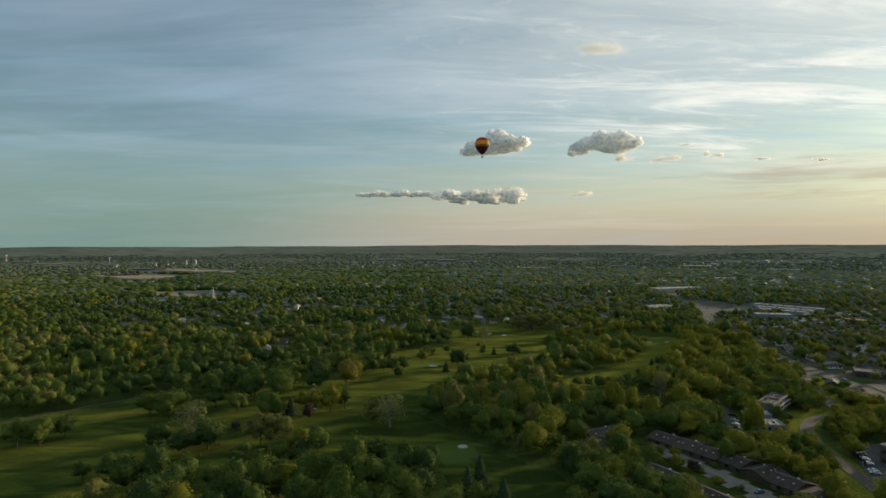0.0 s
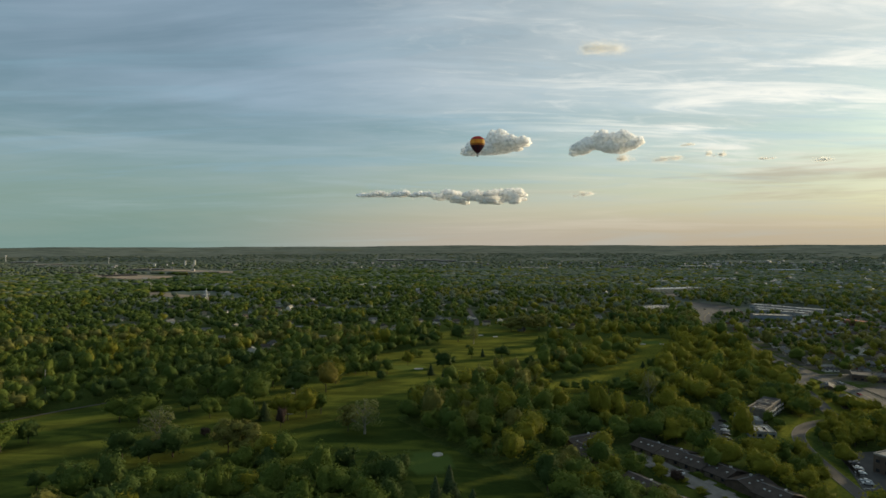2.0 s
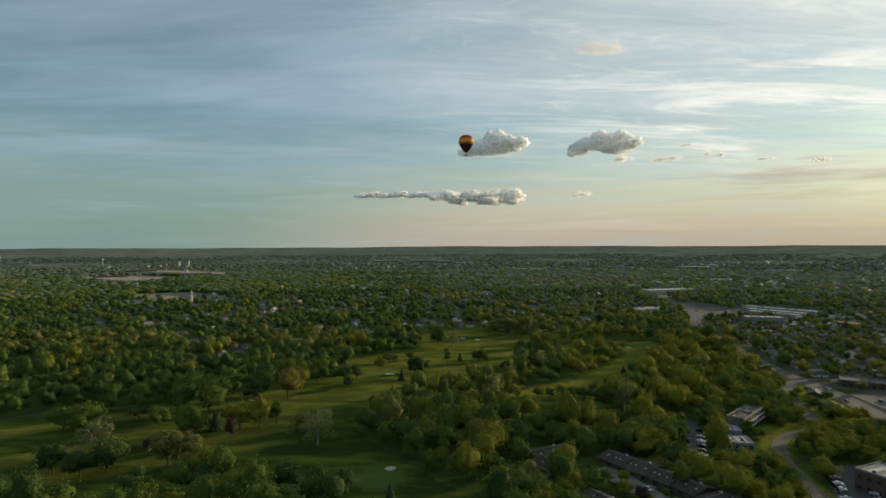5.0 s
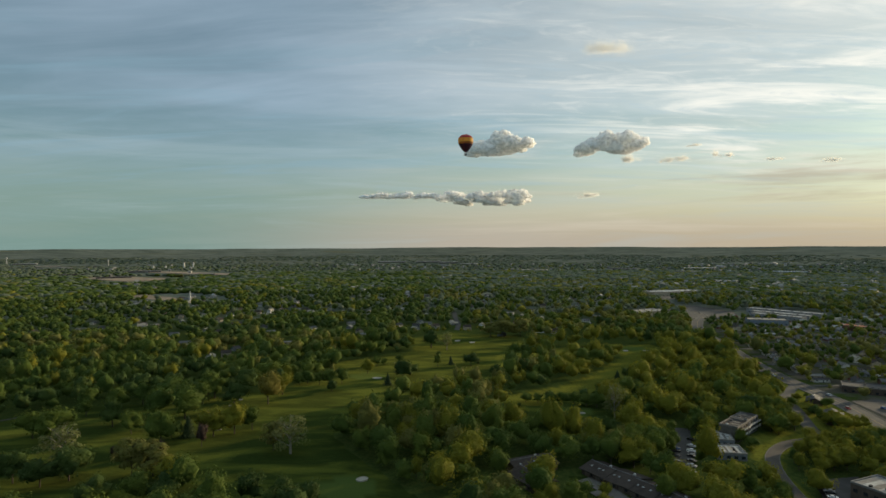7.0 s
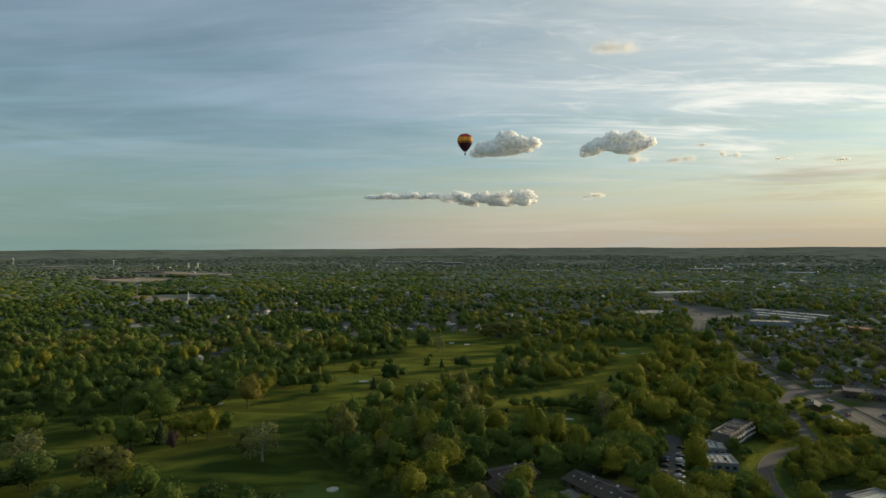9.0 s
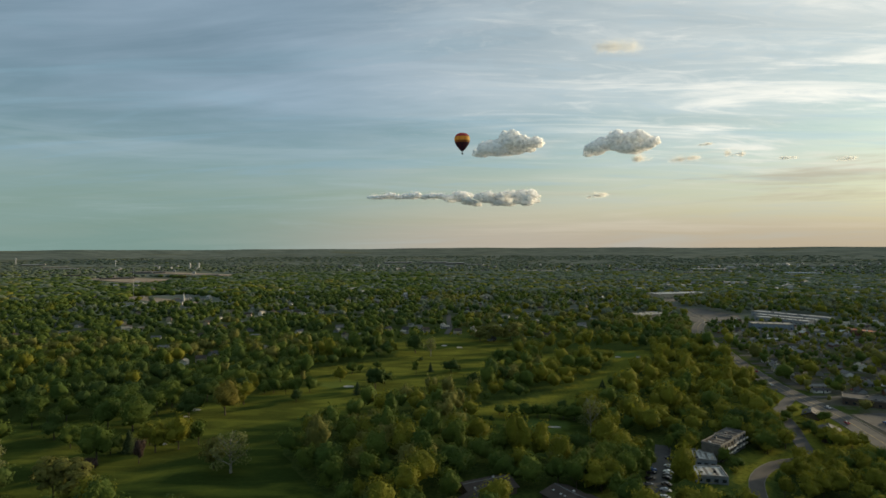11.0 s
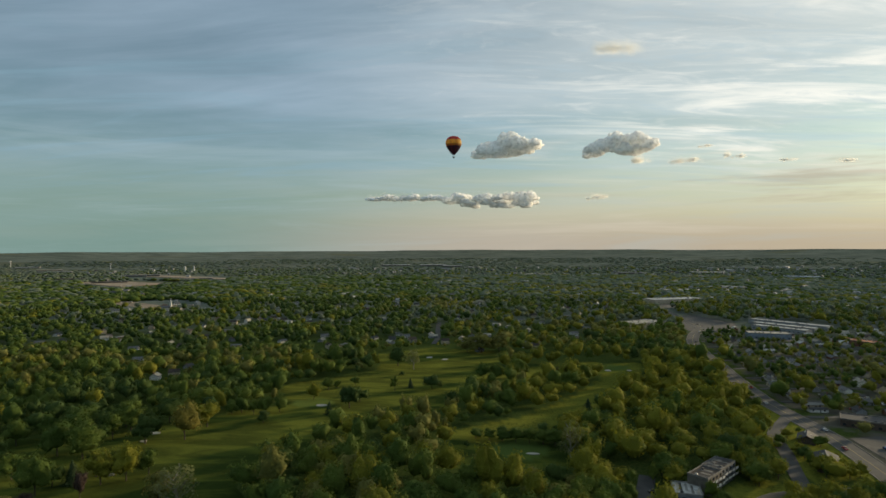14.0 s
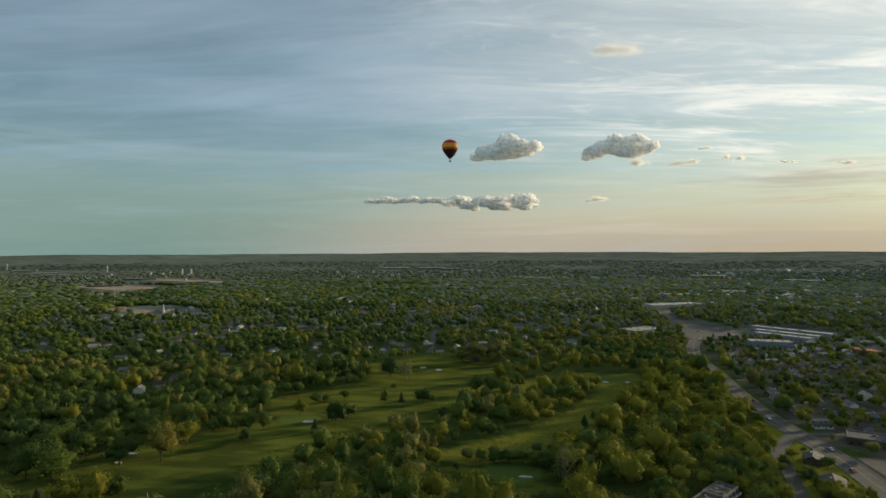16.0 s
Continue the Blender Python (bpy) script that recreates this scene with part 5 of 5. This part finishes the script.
def far_houses():
    """Countless roofs of the far town, joined."""
    rnd = random.Random(21)
    m, n = material("far_roofs")
    col = n.mix(n.add("ShaderNodeNewGeometry").outputs["Random Per Island"], (0.06, 0.06, 0.06, 1), (0.36, 0.345, 0.32, 1))
    b = n.add("ShaderNodeBsdfPrincipled", {"Base Color": col, "Roughness": 0.8})
    n.add("ShaderNodeOutputMaterial", {0: b.outputs[0]})
    v, f = [], []
    for i in range(760):
        y = rnd.uniform(1150, 3000)
        x = rnd.uniform(-0.6, 0.75) * y
        if rnd.random() < 0.35:
            y = rnd.uniform(1000, 1900)
            x = rnd.uniform(0.18, 0.75) * y
        w, d, h = rnd.uniform(8, 13), rnd.uniform(6, 9), rnd.uniform(4.5, 7.0)
        if 340 < x < 540 and 960 < y < 1330 or (x < -0.22 * y and y > 1600 and i % 4):
            continue
        if rnd.random() < 0.03:
            w, d = rnd.uniform(30, 60), rnd.uniform(15, 30)
        x, y = place_far(x, y)
        z = float(height(x, y))
        c, s = math.cos(i), math.sin(i)
        o = len(v)
        for px, py, pz in ((-w, -d, -1), (w, -d, -1), (w, d, -1), (-w, d, -1), (-w, -d, h), (w, -d, h), (w, d, h), (-w, d, h), (-w, 0, h + 3), (w, 0, h + 3)):
            v.append((x + (px * c - py * s) / 2, y + (px * s + py * c) / 2, z + pz))
        f += [tuple(o + k for k in q) for q in ((0, 1, 5, 4), (1, 2, 6, 9, 5), (2, 3, 7, 6), (3, 0, 4, 8, 7), (4, 5, 9, 8), (6, 7, 8, 9))]
    me = bpy.data.meshes.new("far_houses")
    me.from_pydata(v, [], f)
    me.materials.append(m)
    tagged(new("far_houses", me), "countless pale and grey house roofs of the far town", "houses", kind="stuff")


far_houses()


# ---- townhouses and apartments beside the golf course ----
DOME_ACRYLIC = surface("weathered_acrylic", (0.30, 0.31, 0.31), 0.4)
BROWN_DOOR = surface("brown_painted_door", (0.15, 0.12, 0.09), 0.7)


def townhouse(x, y, turn, long, wide, label, lights, roof=BROWN_ROOF, group="brown townhouses"):
    ob = thing("townhouse_row", label, "townhouse", group)
    h, rise = 2.7, 1.9
    part("wall", gabled_walls(long, wide, h, rise), surface("brown_siding", (0.10, 0.075, 0.055), 0.85), ob)
    part("roof", gable(long, wide, h, rise, 0.8, 0.35), roof, ob)
    part("ridge_cap", box(long + 1.2, 0.5, 0.18, 0, 0, h + rise + 0.28, 0.05), GREY_ROOF, ob)
    glass, door, pane = mesh_of(box(0.9, 0.8, 0.2, bevel=0.06), "skylight", DOME_ACRYLIC), mesh_of(box(2.4, 0.12, 2.1, bevel=0.03), "garage_door", BROWN_DOOR), mesh_of(box(1.3, 0.1, 1.2, bevel=0.03), "window", GLASS)
    slope = math.degrees(math.atan2(rise, wide / 2))
    for i in range(lights):
        u = ((i + 0.5) / lights - 0.5) * long * 0.9 + 0.9 * math.sin(x * 3 + i * 2)
        share("skylight", glass, ob, pose(u, -wide * 0.25, h + rise * 0.5 + 0.42, slope))
    for i in range(max(2, int(long / 9))):
        u = ((i + 0.5) / max(2, int(long / 9)) - 0.5) * long * 0.9
        share("garage_door", door, ob, pose(u, -wide / 2, 0))
        share("window", pane, ob, pose(u + 2.4, -wide / 2, 1.0))
        share("window", pane, ob, pose(u + 2, wide / 2, 1.2))
    part("roof_vent", box(0.8, 0.8, 0.9, 0.2 * long, wide * 0.12, h + rise * 0.8, 0.06), METAL, ob)
    ob.matrix_basis = at(x, y, turn, -0.2)


for i, (x, y) in enumerate(((109, 293), (115, 284), (122, 274))):
    townhouse(x + i % 2, y, -58 + (i % 2) * 6, 12.5, 13 + (i % 2) * 2, "brown-shingled townhouse with small skylights", 3)
for i, (x, y) in enumerate(((129, 264), (133, 252), (139, 241), (143, 229))):
    townhouse(x + i % 2, y, -64 + (i % 2) * 90, 12 + i % 2, 13 - i % 2, "brown-shingled townhouse above a concrete court", 3)
townhouse(79, 300, 28, 20, 13, "brown-shingled townhouse half hidden in trees", 3)
townhouse(78, 284, -62, 16, 12, "small brown-shingled townhouse under trees", 2)
townhouse(91, 250, -62, 15, 10, "small brown-shingled townhouse beside a concrete court", 2)
townhouse(103, 226, -64, 18, 10, "brown-shingled townhouse beside a concrete court", 3)
townhouse(257, 377, 66, 20, 10, "dark-roofed house between a side street and the main road", 1, DARK_ROOF, "dark houses by the road")
townhouse(268, 414, 60, 11, 8, "small dark-roofed house among shrubs by the road", 1, DARK_ROOF, "dark houses by the road")




def flat_block(name, label, category, x, y, turn, w, d, h, wall, roof, group="", floors=1, bays=4, balcony=False, dz=-0.3):
    """A flat-roofed building with a parapet, windows floor by floor and, at need, balconies."""
    ob = thing(name, label, category, group)
    body = part("wall", box(w, d, h, bevel=0.08), wall, ob)
    part("roof", box(w - 0.8, d - 0.8, 0.25, 0, 0, h + 0.005), roof, ob)
    for sx, sy, px, py in ((w + 0.1, 0.45, 0, d / 2 - 0.2), (w + 0.1, 0.45, 0, -d / 2 + 0.2), (0.45, d - 0.85, w / 2 - 0.2, 0), (0.45, d - 0.85, -w / 2 + 0.2, 0)):
        part("parapet", box(sx, sy, 0.75, px, py, h + 0.01, 0.06), ROOF_WORN if roof is PALE_ROOF else ROOF_DIRTY, ob)
    pane = mesh_of(box(1.6, 0.12, 1.3, bevel=0.03), "window", GLASS)
    for k in range(floors):
        z = h / floors * k + 1.0
        for i in range(bays):
            u = ((i + 0.5) / bays - 0.5) * w
            share("window", pane, ob, pose(u, -d / 2, z))
            share("window", pane, ob, pose(u, d / 2, z))
            if balcony and k:
                deck = part("balcony", box(w / bays * 0.7, 1.5, 0.18, u, -d / 2 - 0.75, z - 0.75, 0.03), CONCRETE, ob)
                part("rail", box(w / bays * 0.7, 0.08, 1.0, u, -d / 2 - 1.45, z - 0.55, 0.02), WHITE_WALL, deck)
        for i in range(max(1, int(d / 5))):
            u = ((i + 0.5) / max(1, int(d / 5)) - 0.5) * d
            share("window", pane, ob, pose(w / 2, u, z, 0, 0, 90))
    rnd = random.Random(int(x + y))
    if group == "apartment houses" or name == "office_building":
        for i in range(9):
            sw, sd = (w - 1.4) / 9, (d - 1.4) * rnd.uniform(0.5, 0.98)
            part("roof_sheet", box(sw * 0.94, sd, 0.06, (i - 4) * sw, rnd.uniform(-0.5, 0.5) * (d - 1.4 - sd), h + 0.262), ((PALE_ROOF, ROOF_DIRTY, PALE_ROOF, TAN_ROOF, DARK_ROOF, PALE_ROOF, ROOF_WORN) if roof is PALE_ROOF else (BROWN_ROOF, ROOF_DIRTY, BROWN_ROOF, DARK_ROOF, ROOF_DIRTY, BROWN_ROOF, DARK_ROOF))[(i + int(x)) % 7], ob)
    for i in range(2 + int(w * d / 160)):
        vx, vy = rnd.uniform(-0.38, 0.38) * w, rnd.uniform(-0.38, 0.38) * d
        part("roof_vent", box(rnd.uniform(0.8, 1.8), rnd.uniform(0.8, 1.4), rnd.uniform(0.5, 1.0), vx, vy, h + 0.26, 0.05), rnd.choice((METAL, DARK, CONCRETE)), ob)
    ob.matrix_basis = at(x, y, turn, dz)
    return ob


flat_block("apartment_house", "low apartment house with a weathered pale patchy flat roof", "apartment house", 177, 339, -14, 11.5, 13.5, 3.2, DIM_WALL, PALE_ROOF, "apartment houses", 1, 4)
flat_block("apartment_house", "low apartment house wing with a pale and tan flat roof", "apartment house", 173, 320, -9, 12.5, 12.5, 3.0, DIM_WALL, PALE_ROOF, "apartment houses", 1, 4)
flat_block("apartment_house", "three-storey grey-brown apartment house with white balconies above a lawn", "apartment house", 187.5, 346.5, 45, 14, 9, 7.4, surface("grey_brown_brick", (0.13, 0.115, 0.095), 0.85), BROWN_ROOF, "apartment houses", 3, 4, True)
flat_block("apartment_house", "three-storey grey-blue apartment house wing with white balconies, set back", "apartment house", 198, 358, 45, 15, 9, 7.4, surface("grey_blue_siding", (0.13, 0.14, 0.15), 0.85), ROOF_DIRTY, "apartment houses", 3, 4, True)
flat_block("office_building", "brown office building with a pale patched flat roof", "office building", 209, 262, -66, 26, 16, 8.0, surface("brown_panels", (0.11, 0.08, 0.06), 0.7), PALE_ROOF, "", 2, 7)
flat_block("store", "long dark-roofed store beside the main road", "store", 322, 442, -30, 34, 16, 4.2, surface("dark_brown_brick", (0.09, 0.065, 0.05), 0.85), DARK_ROOF, "", 1, 8)
flat_block("workshop", "low blue-grey workshop with a tan flat roof", "workshop", 430, 786, -16, 44, 22, 6.0, surface("blue_grey_steel", (0.20, 0.24, 0.29), 0.6), TAN_ROOF, "", 1, 8)
flat_block("supermarket", "wide supermarket with a pale sunlit flat roof at the woods' edge", "supermarket", 318, 888, 32, 56, 32, 6.0, CREAM_WALL, TAN_ROOF, "", 1, 10)
flat_block("supermarket", "large pale market hall behind a car park", "supermarket", 470, 1215, 18, 110, 40, 8.0, CREAM_WALL, PALE_ROOF, "", 1, 14)
for i, off in enumerate((0, 24, 46)):
    flat_block("warehouse", "long low warehouse with a white metal roof", "warehouse", 503 - 0.82 * off + i * 4, 880 - 0.57 * off - i * 6, -55, (100, 78, 66)[i], 15, (6, 5, 4.5)[i], GREY_WALL, PALE_ROOF, "long white warehouses", 1, 12)
flat_block("clubhouse", "low clubhouse with a pale blue roof among trees", "clubhouse", 151, 722, -10, 24, 14, 4.5, WHITE_WALL, BLUE_ROOF, "", 1, 5)
flat_block("workshop", "low red-roofed workshop beside the side road", "workshop", 497, 735, -60, 40, 18, 5.5, BRICK, ORANGE_ROOF, "", 1, 8)

# far sheds and halls: true x, y, width, depth, height, roof
FAR_HALLS = [(-1010, 1900, 120, 50, 5, BROWN_ROOF), (-820, 2090, 110, 40, 5, ROOF_DIRTY), (-1240, 2060, 110, 40, 8, BROWN_ROOF), (-1130, 2300, 160, 50, 9, ROOF_DIRTY), (-1480, 2350, 120, 40, 6, ROOF_DIRTY),
             (-256, 2090, 90, 40, 10, ORANGE_ROOF), (-300, 3420, 190, 60, 12, PALE_ROOF), (-90, 3380, 170, 60, 14, PALE_ROOF), (19, 3216, 120, 50, 14, PALE_ROOF), (120, 3051, 110, 40, 9, PALE_ROOF),
             (814, 2032, 80, 40, 14, GREY_ROOF), (1137, 2014, 120, 40, 12, BLUE_ROOF), (1200, 1701, 100, 40, 9, PALE_ROOF), (560, 1480, 130, 50, 9, TAN_ROOF), (743, 1558, 120, 40, 10, TAN_ROOF)]
MORE_HALLS = [(780, 1400, 90, 34, 8, PALE_ROOF), (640, 1700, 140, 50, 10, TAN_ROOF), (250, 1800, 26, 20, 14, PALE_ROOF), (-1900, 2900, 130, 50, 7, TAN_ROOF), (-2300, 3300, 140, 50, 8, PALE_ROOF), (-1700, 2650, 160, 50, 8, ROOF_WORN),
              (420, 1900, 90, 40, 8, TAN_ROOF), (900, 1800, 110, 40, 9, PALE_ROOF), (350, 2300, 120, 40, 8, TAN_ROOF), (700, 2350, 130, 40, 10, GREY_ROOF), (1000, 2400, 150, 40, 9, PALE_ROOF)]
for x, y, w, d, h, roof in FAR_HALLS + MORE_HALLS:
    px, py = place_far(x, y)
    k = math.hypot(px, py) / math.hypot(x, y)
    ob = thing("factory_hall", "far low hall with a wide flat roof above the trees", "hall", "far halls")
    part("wall", box(w * k * 0.8, d * k, (h * 0.6) * k, bevel=0.2), ROOF_DIRTY, ob)
    part("roof", box((w * 0.8 + 2) * k, (d + 2) * k, 1.2, 0, 0, (h * 0.6) * k + 0.02, 0.2), roof, ob)
    ob.matrix_basis = at(px, py, -math.degrees(math.atan2(px, py)) + (x * 7 % 24) - 12, -0.5)

for outline in WORKS:
    tagged(part("ground_works", paved(outline, 1.0, 3.0), EARTH, None, "bare tan earth and paving of an industrial site"), "", "industrial ground", kind="structure")


# ---- church, masts and towers ----
def church(x, y, turn):
    ob = thing("church", "white church with a slender pointed steeple beyond the woods", "church")
    part("wall", gabled_walls(34, 16, 9, 6), WHITE_WALL, ob)
    part("roof", gable(34, 16, 9, 6, 0.8, 0.4), GREY_ROOF, ob)
    tower = part("tower", box(4.6, 4.6, 19, 18.5, 0, 0, 0.15), WHITE_WALL, ob)
    part("belfry", box(3.6, 3.6, 5, 18.5, 0, 19, 0.1), WHITE_WALL, tower)
    part("spire", tube(2.2, 0.1, 14, 18.5, 0, 24, 8), WHITE_WALL, tower, "slender white spire")
    pane = mesh_of(box(1.4, 0.12, 3.6, bevel=0.03), "window", GLASS)
    for i in range(5):
        share("window", pane, ob, pose(-13 + i * 6, -8, 2.5))
    ob.matrix_basis = at(x, y, turn, -0.3) @ Matrix.Scale(0.58, 4)


church(-425, 1084, 8)


def mast(x, y, tall):
    ob = thing("radio_mast", "thin steel lattice radio mast above the trees", "radio mast")
    for i in range(3):
        a = i * math.tau / 3
        part("leg", tube(0.08, 0.05, tall, 0.45 * math.cos(a), 0.45 * math.sin(a), 0, 5), METAL, ob)
    rung = mesh_of(tube(0.45, 0.45, 0.06, sides=3), "brace", METAL)
    for i in range(int(tall / 3)):
        share("brace", rung, ob, pose(0, 0, 2 + i * 3, 0, 0, i * 60))
    part("antenna", tube(0.1, 0.05, 5, 0, 0, tall), METAL, ob)
    ob.matrix_basis = at(x, y, 0, -0.2)


mast(-587, 1236, 54)


def silo(x, y, r, tall, label):
    px, py = place_far(x, y)
    k = math.hypot(px, py) / math.hypot(x, y)
    ob = thing("silo", label, "silo", "far towers")
    part("shaft", tube(r * k, r * k, tall * k, sides=16), WHITE_WALL, ob)
    part("cap", tube(r * k * 1.04, r * k * 0.3, 3 * k, 0, 0, tall * k, 16), CONCRETE, ob)
    ob.matrix_basis = at(px, py, 0, -0.5)


silo(-1185, 2774, 4, 24, "tall white silo on the horizon")
silo(-1115, 2710, 4, 27, "tall white silo on the horizon")
silo(-1290, 2700, 5, 12, "short white tank on the horizon")
silo(-1230, 2690, 4, 11, "short white tank on the horizon")


def water_tower(x, y, tall, r):
    px, py = place_far(x, y)
    k = math.hypot(px, py) / math.hypot(x, y)
    ob = thing("water_tower", "pale bulb-shaped water tower on the horizon", "water tower", "water towers")
    part("stem", tube(r * 0.4 * k, r * 0.28 * k, tall * k, sides=12), WHITE_WALL, ob)
    bm = bmesh.new()
    bmesh.ops.create_uvsphere(bm, u_segments=16, v_segments=10, radius=r * k, matrix=Matrix.Translation((0, 0, (tall + r * 0.5) * k)) @ Matrix.Diagonal((1, 1, 0.72, 1)))
    for f in bm.faces:
        f.smooth = True
    part("tank", bm, WHITE_WALL, ob)
    ob.matrix_basis = at(px, py, 0, -0.5)


water_tower(-2544, 3489, 30, 6)
water_tower(-1712, 3081, 26, 4.5)

pole = thing("flagpole", "thin white pole standing at the edge of the woods", "flagpole")
part("shaft", tube(0.15, 0.10, 17, sides=8), METAL, pole)
part("ball", tube(0.22, 0.1, 0.3, 0, 0, 17, 8), METAL, pole)
pole.matrix_basis = at(-250, 405, 0, -0.1)


# ---- cars ----
def car_kit(k):
    bm = bmesh.new()
    outline = [(-2.25, 0.35), (-2.25, 0.80), (-2.1, 0.92), (-1.35, 0.97), (-0.85, 1.42), (0.55, 1.45), (1.15, 1.0), (2.1, 0.86), (2.25, 0.6), (2.2, 0.35)]
    sides = []
    for y, s in ((-0.88, 1.0), (0.88, 1.0)):
        sides.append([bm.verts.new((x, y * (0.82 if z > 1.2 else 1.0), z)) for x, z in outline])
    bm.faces.new(sides[0]), bm.faces.new(sides[1])
    for i in range(len(outline)):
        j = (i + 1) % len(outline)
        bm.faces.new((sides[0][i], sides[0][j], sides[1][j], sides[1][i]))
    bmesh.ops.recalc_face_normals(bm, faces=bm.faces[:])
    body = mesh_of(bm, "body", CAR_PAINTS[k])
    panes = []
    for word, p in zip(("rear_window", "windscreen"), (((-1.3, 0.99), (-0.9, 1.38)), ((0.62, 1.40), (1.1, 1.02)))):
        gl = bmesh.new()
        (xa, za), (xb, zb) = p
        ya, yb = (0.74, 0.66) if za < zb else (0.66, 0.74)
        ring = [(xa, -ya, za + 0.035), (xa, ya, za + 0.035), (xb, yb, zb + 0.035), (xb, -yb, zb + 0.035)]
        gl.faces.new([gl.verts.new(q) for q in ring])
        bmesh.ops.solidify(gl, geom=gl.faces[:], thickness=0.03)
        panes.append(mesh_of(gl, word, GLASS))
    side = bmesh.new()
    box(1.5, 1.62, 0.34, -0.15, 0, 1.0, 0.06, side)
    wheel = bmesh.new()
    bmesh.ops.create_cone(wheel, cap_ends=True, segments=12, radius1=0.33, radius2=0.33, depth=0.22, matrix=Matrix.Rotation(math.pi / 2, 4, "X"))
    return body, panes, mesh_of(side, "side_glass", GLASS), mesh_of(wheel, "wheel", RUBBER)


CAR_KITS = [car_kit(k) for k in range(6)]
CAR_WORDS = ["white", "silver", "black", "red", "blue", "grey"]


def car(x, y, turn, k, lift=0.22, where="parked on asphalt"):
    body, panes, side, wheel = CAR_KITS[k]
    ob = thing("car", "%s saloon car %s" % (CAR_WORDS[k], where), "car", "parked cars")
    share("body", body, ob, Matrix())
    share("rear_window", panes[0], ob, Matrix())
    share("windscreen", panes[1], ob, Matrix())
    share("side_glass", side, ob, Matrix())
    for sx in (-1.4, 1.4):
        for sy in (-0.82, 0.82):
            share("wheel", wheel, ob, pose(sx, sy, 0.33))
    ob.matrix_basis = at(x, y, turn, lift) @ Matrix.Scale(0.94, 4)


def parked():
    rnd = random.Random(31)
    a, b = np.array((178.0, 250.0)), np.array((196.0, 292.0))
    u = (b - a) / np.hypot(*(b - a))
    side = np.array((u[1], -u[0]))
    turn = math.degrees(math.atan2(side[1], side[0]))
    for off, miss in ((3.2, (4, 5)), (14.5, (8,))):
        for i in range(13):
            if i in miss or rnd.random() < 0.12:
                continue
            p = a + u * (2 + i * 3.1) + side * off
            car(*p, turn + rnd.choice((0, 180)), rnd.choice((0, 0, 1, 1, 2, 5, 5, 4, 2)), 0.17, "parked in the car park")
    lane = smooth_line(APARTMENT_LANE, 3.2)
    for i in range(3, len(lane) - 3):
        d = lane[i + 1] - lane[i - 1]
        d = d / np.hypot(*d)
        n = np.array((d[1], -d[0]))
        for s in (-1, 1):
            if rnd.random() < 0.45:
                p = lane[i] + n * s * 3.4
                car(*p, math.degrees(math.atan2(n[1], n[0])) + 90 + 70 * s, rnd.choice((0, 1, 2, 2, 5, 4, 5)), 0.21, "parked beside the apartment house")
    car(124, 236, 20, 4, 0.3, "parked on the concrete court")
    car(112, 266, 100, 1, 0.28, "parked on the concrete court")
    for i, (x, y, t) in enumerate(EAST_HOMES[:60]):
        if i % 2:
            car(x + 9 * math.cos(radians(t)), y + 9 * math.sin(radians(t)), t + 85, rnd.randrange(6), 0.0, "parked beside a small house")
    line = smooth_line(MAIN_ROAD, 6.0)
    for i in (16, 21, 30, 37, 48, 60, 71, 85, 97):
        d = line[i + 1] - line[i - 1]
        d = d / np.hypot(*d)
        s = 1 if i % 2 else -1
        car(*(line[i] + np.array((d[1], -d[0])) * 2.8 * s), math.degrees(math.atan2(d[1], d[0])) + (0 if s > 0 else 180), rnd.choice((0, 1, 2, 3)), 0.23, "on the main road")
    for i in range(9):
        car(298 + i * 3.3, 388 + (i % 2) * 14, 80, rnd.randrange(6), 0.18, "parked on the forecourt")


parked()


# ---- fence between the drive and the car park ----
def fence(points, tall=2.2):
    ob = thing("fence", "dark wooden board fence between the drive and car park", "fence")
    wood = surface("dark_boards", (0.045, 0.036, 0.028), 0.9, scale=1.2, fine=12)
    post, board = mesh_of(box(0.14, 0.14, tall + 0.2, bevel=0.02), "post", wood), mesh_of(box(0.19, 0.03, tall, bevel=0.005), "board", wood)
    for a, b in zip(points, points[1:]):
        a, b = Vector(a), Vector(b)
        turn = math.degrees(math.atan2(b.y - a.y, b.x - a.x))
        count = int((b - a).length / 0.22)
        for i in range(count):
            p = a.lerp(b, (i + 0.5) / count)
            share("board", board, ob, pose(p.x, p.y, float(height(p.x, p.y)) - 0.05 + 0.02 * (i % 3), 0, 0, turn))
        for i in range(0, count + 1, 11):
            p = a.lerp(b, i / count)
            share("post", post, ob, pose(p.x + 0.09 * math.sin(radians(turn)), p.y - 0.09 * math.cos(radians(turn)), float(height(p.x, p.y)) - 0.1, 0, 0, turn))


fence([(194, 291), (190, 278), (186, 264)])
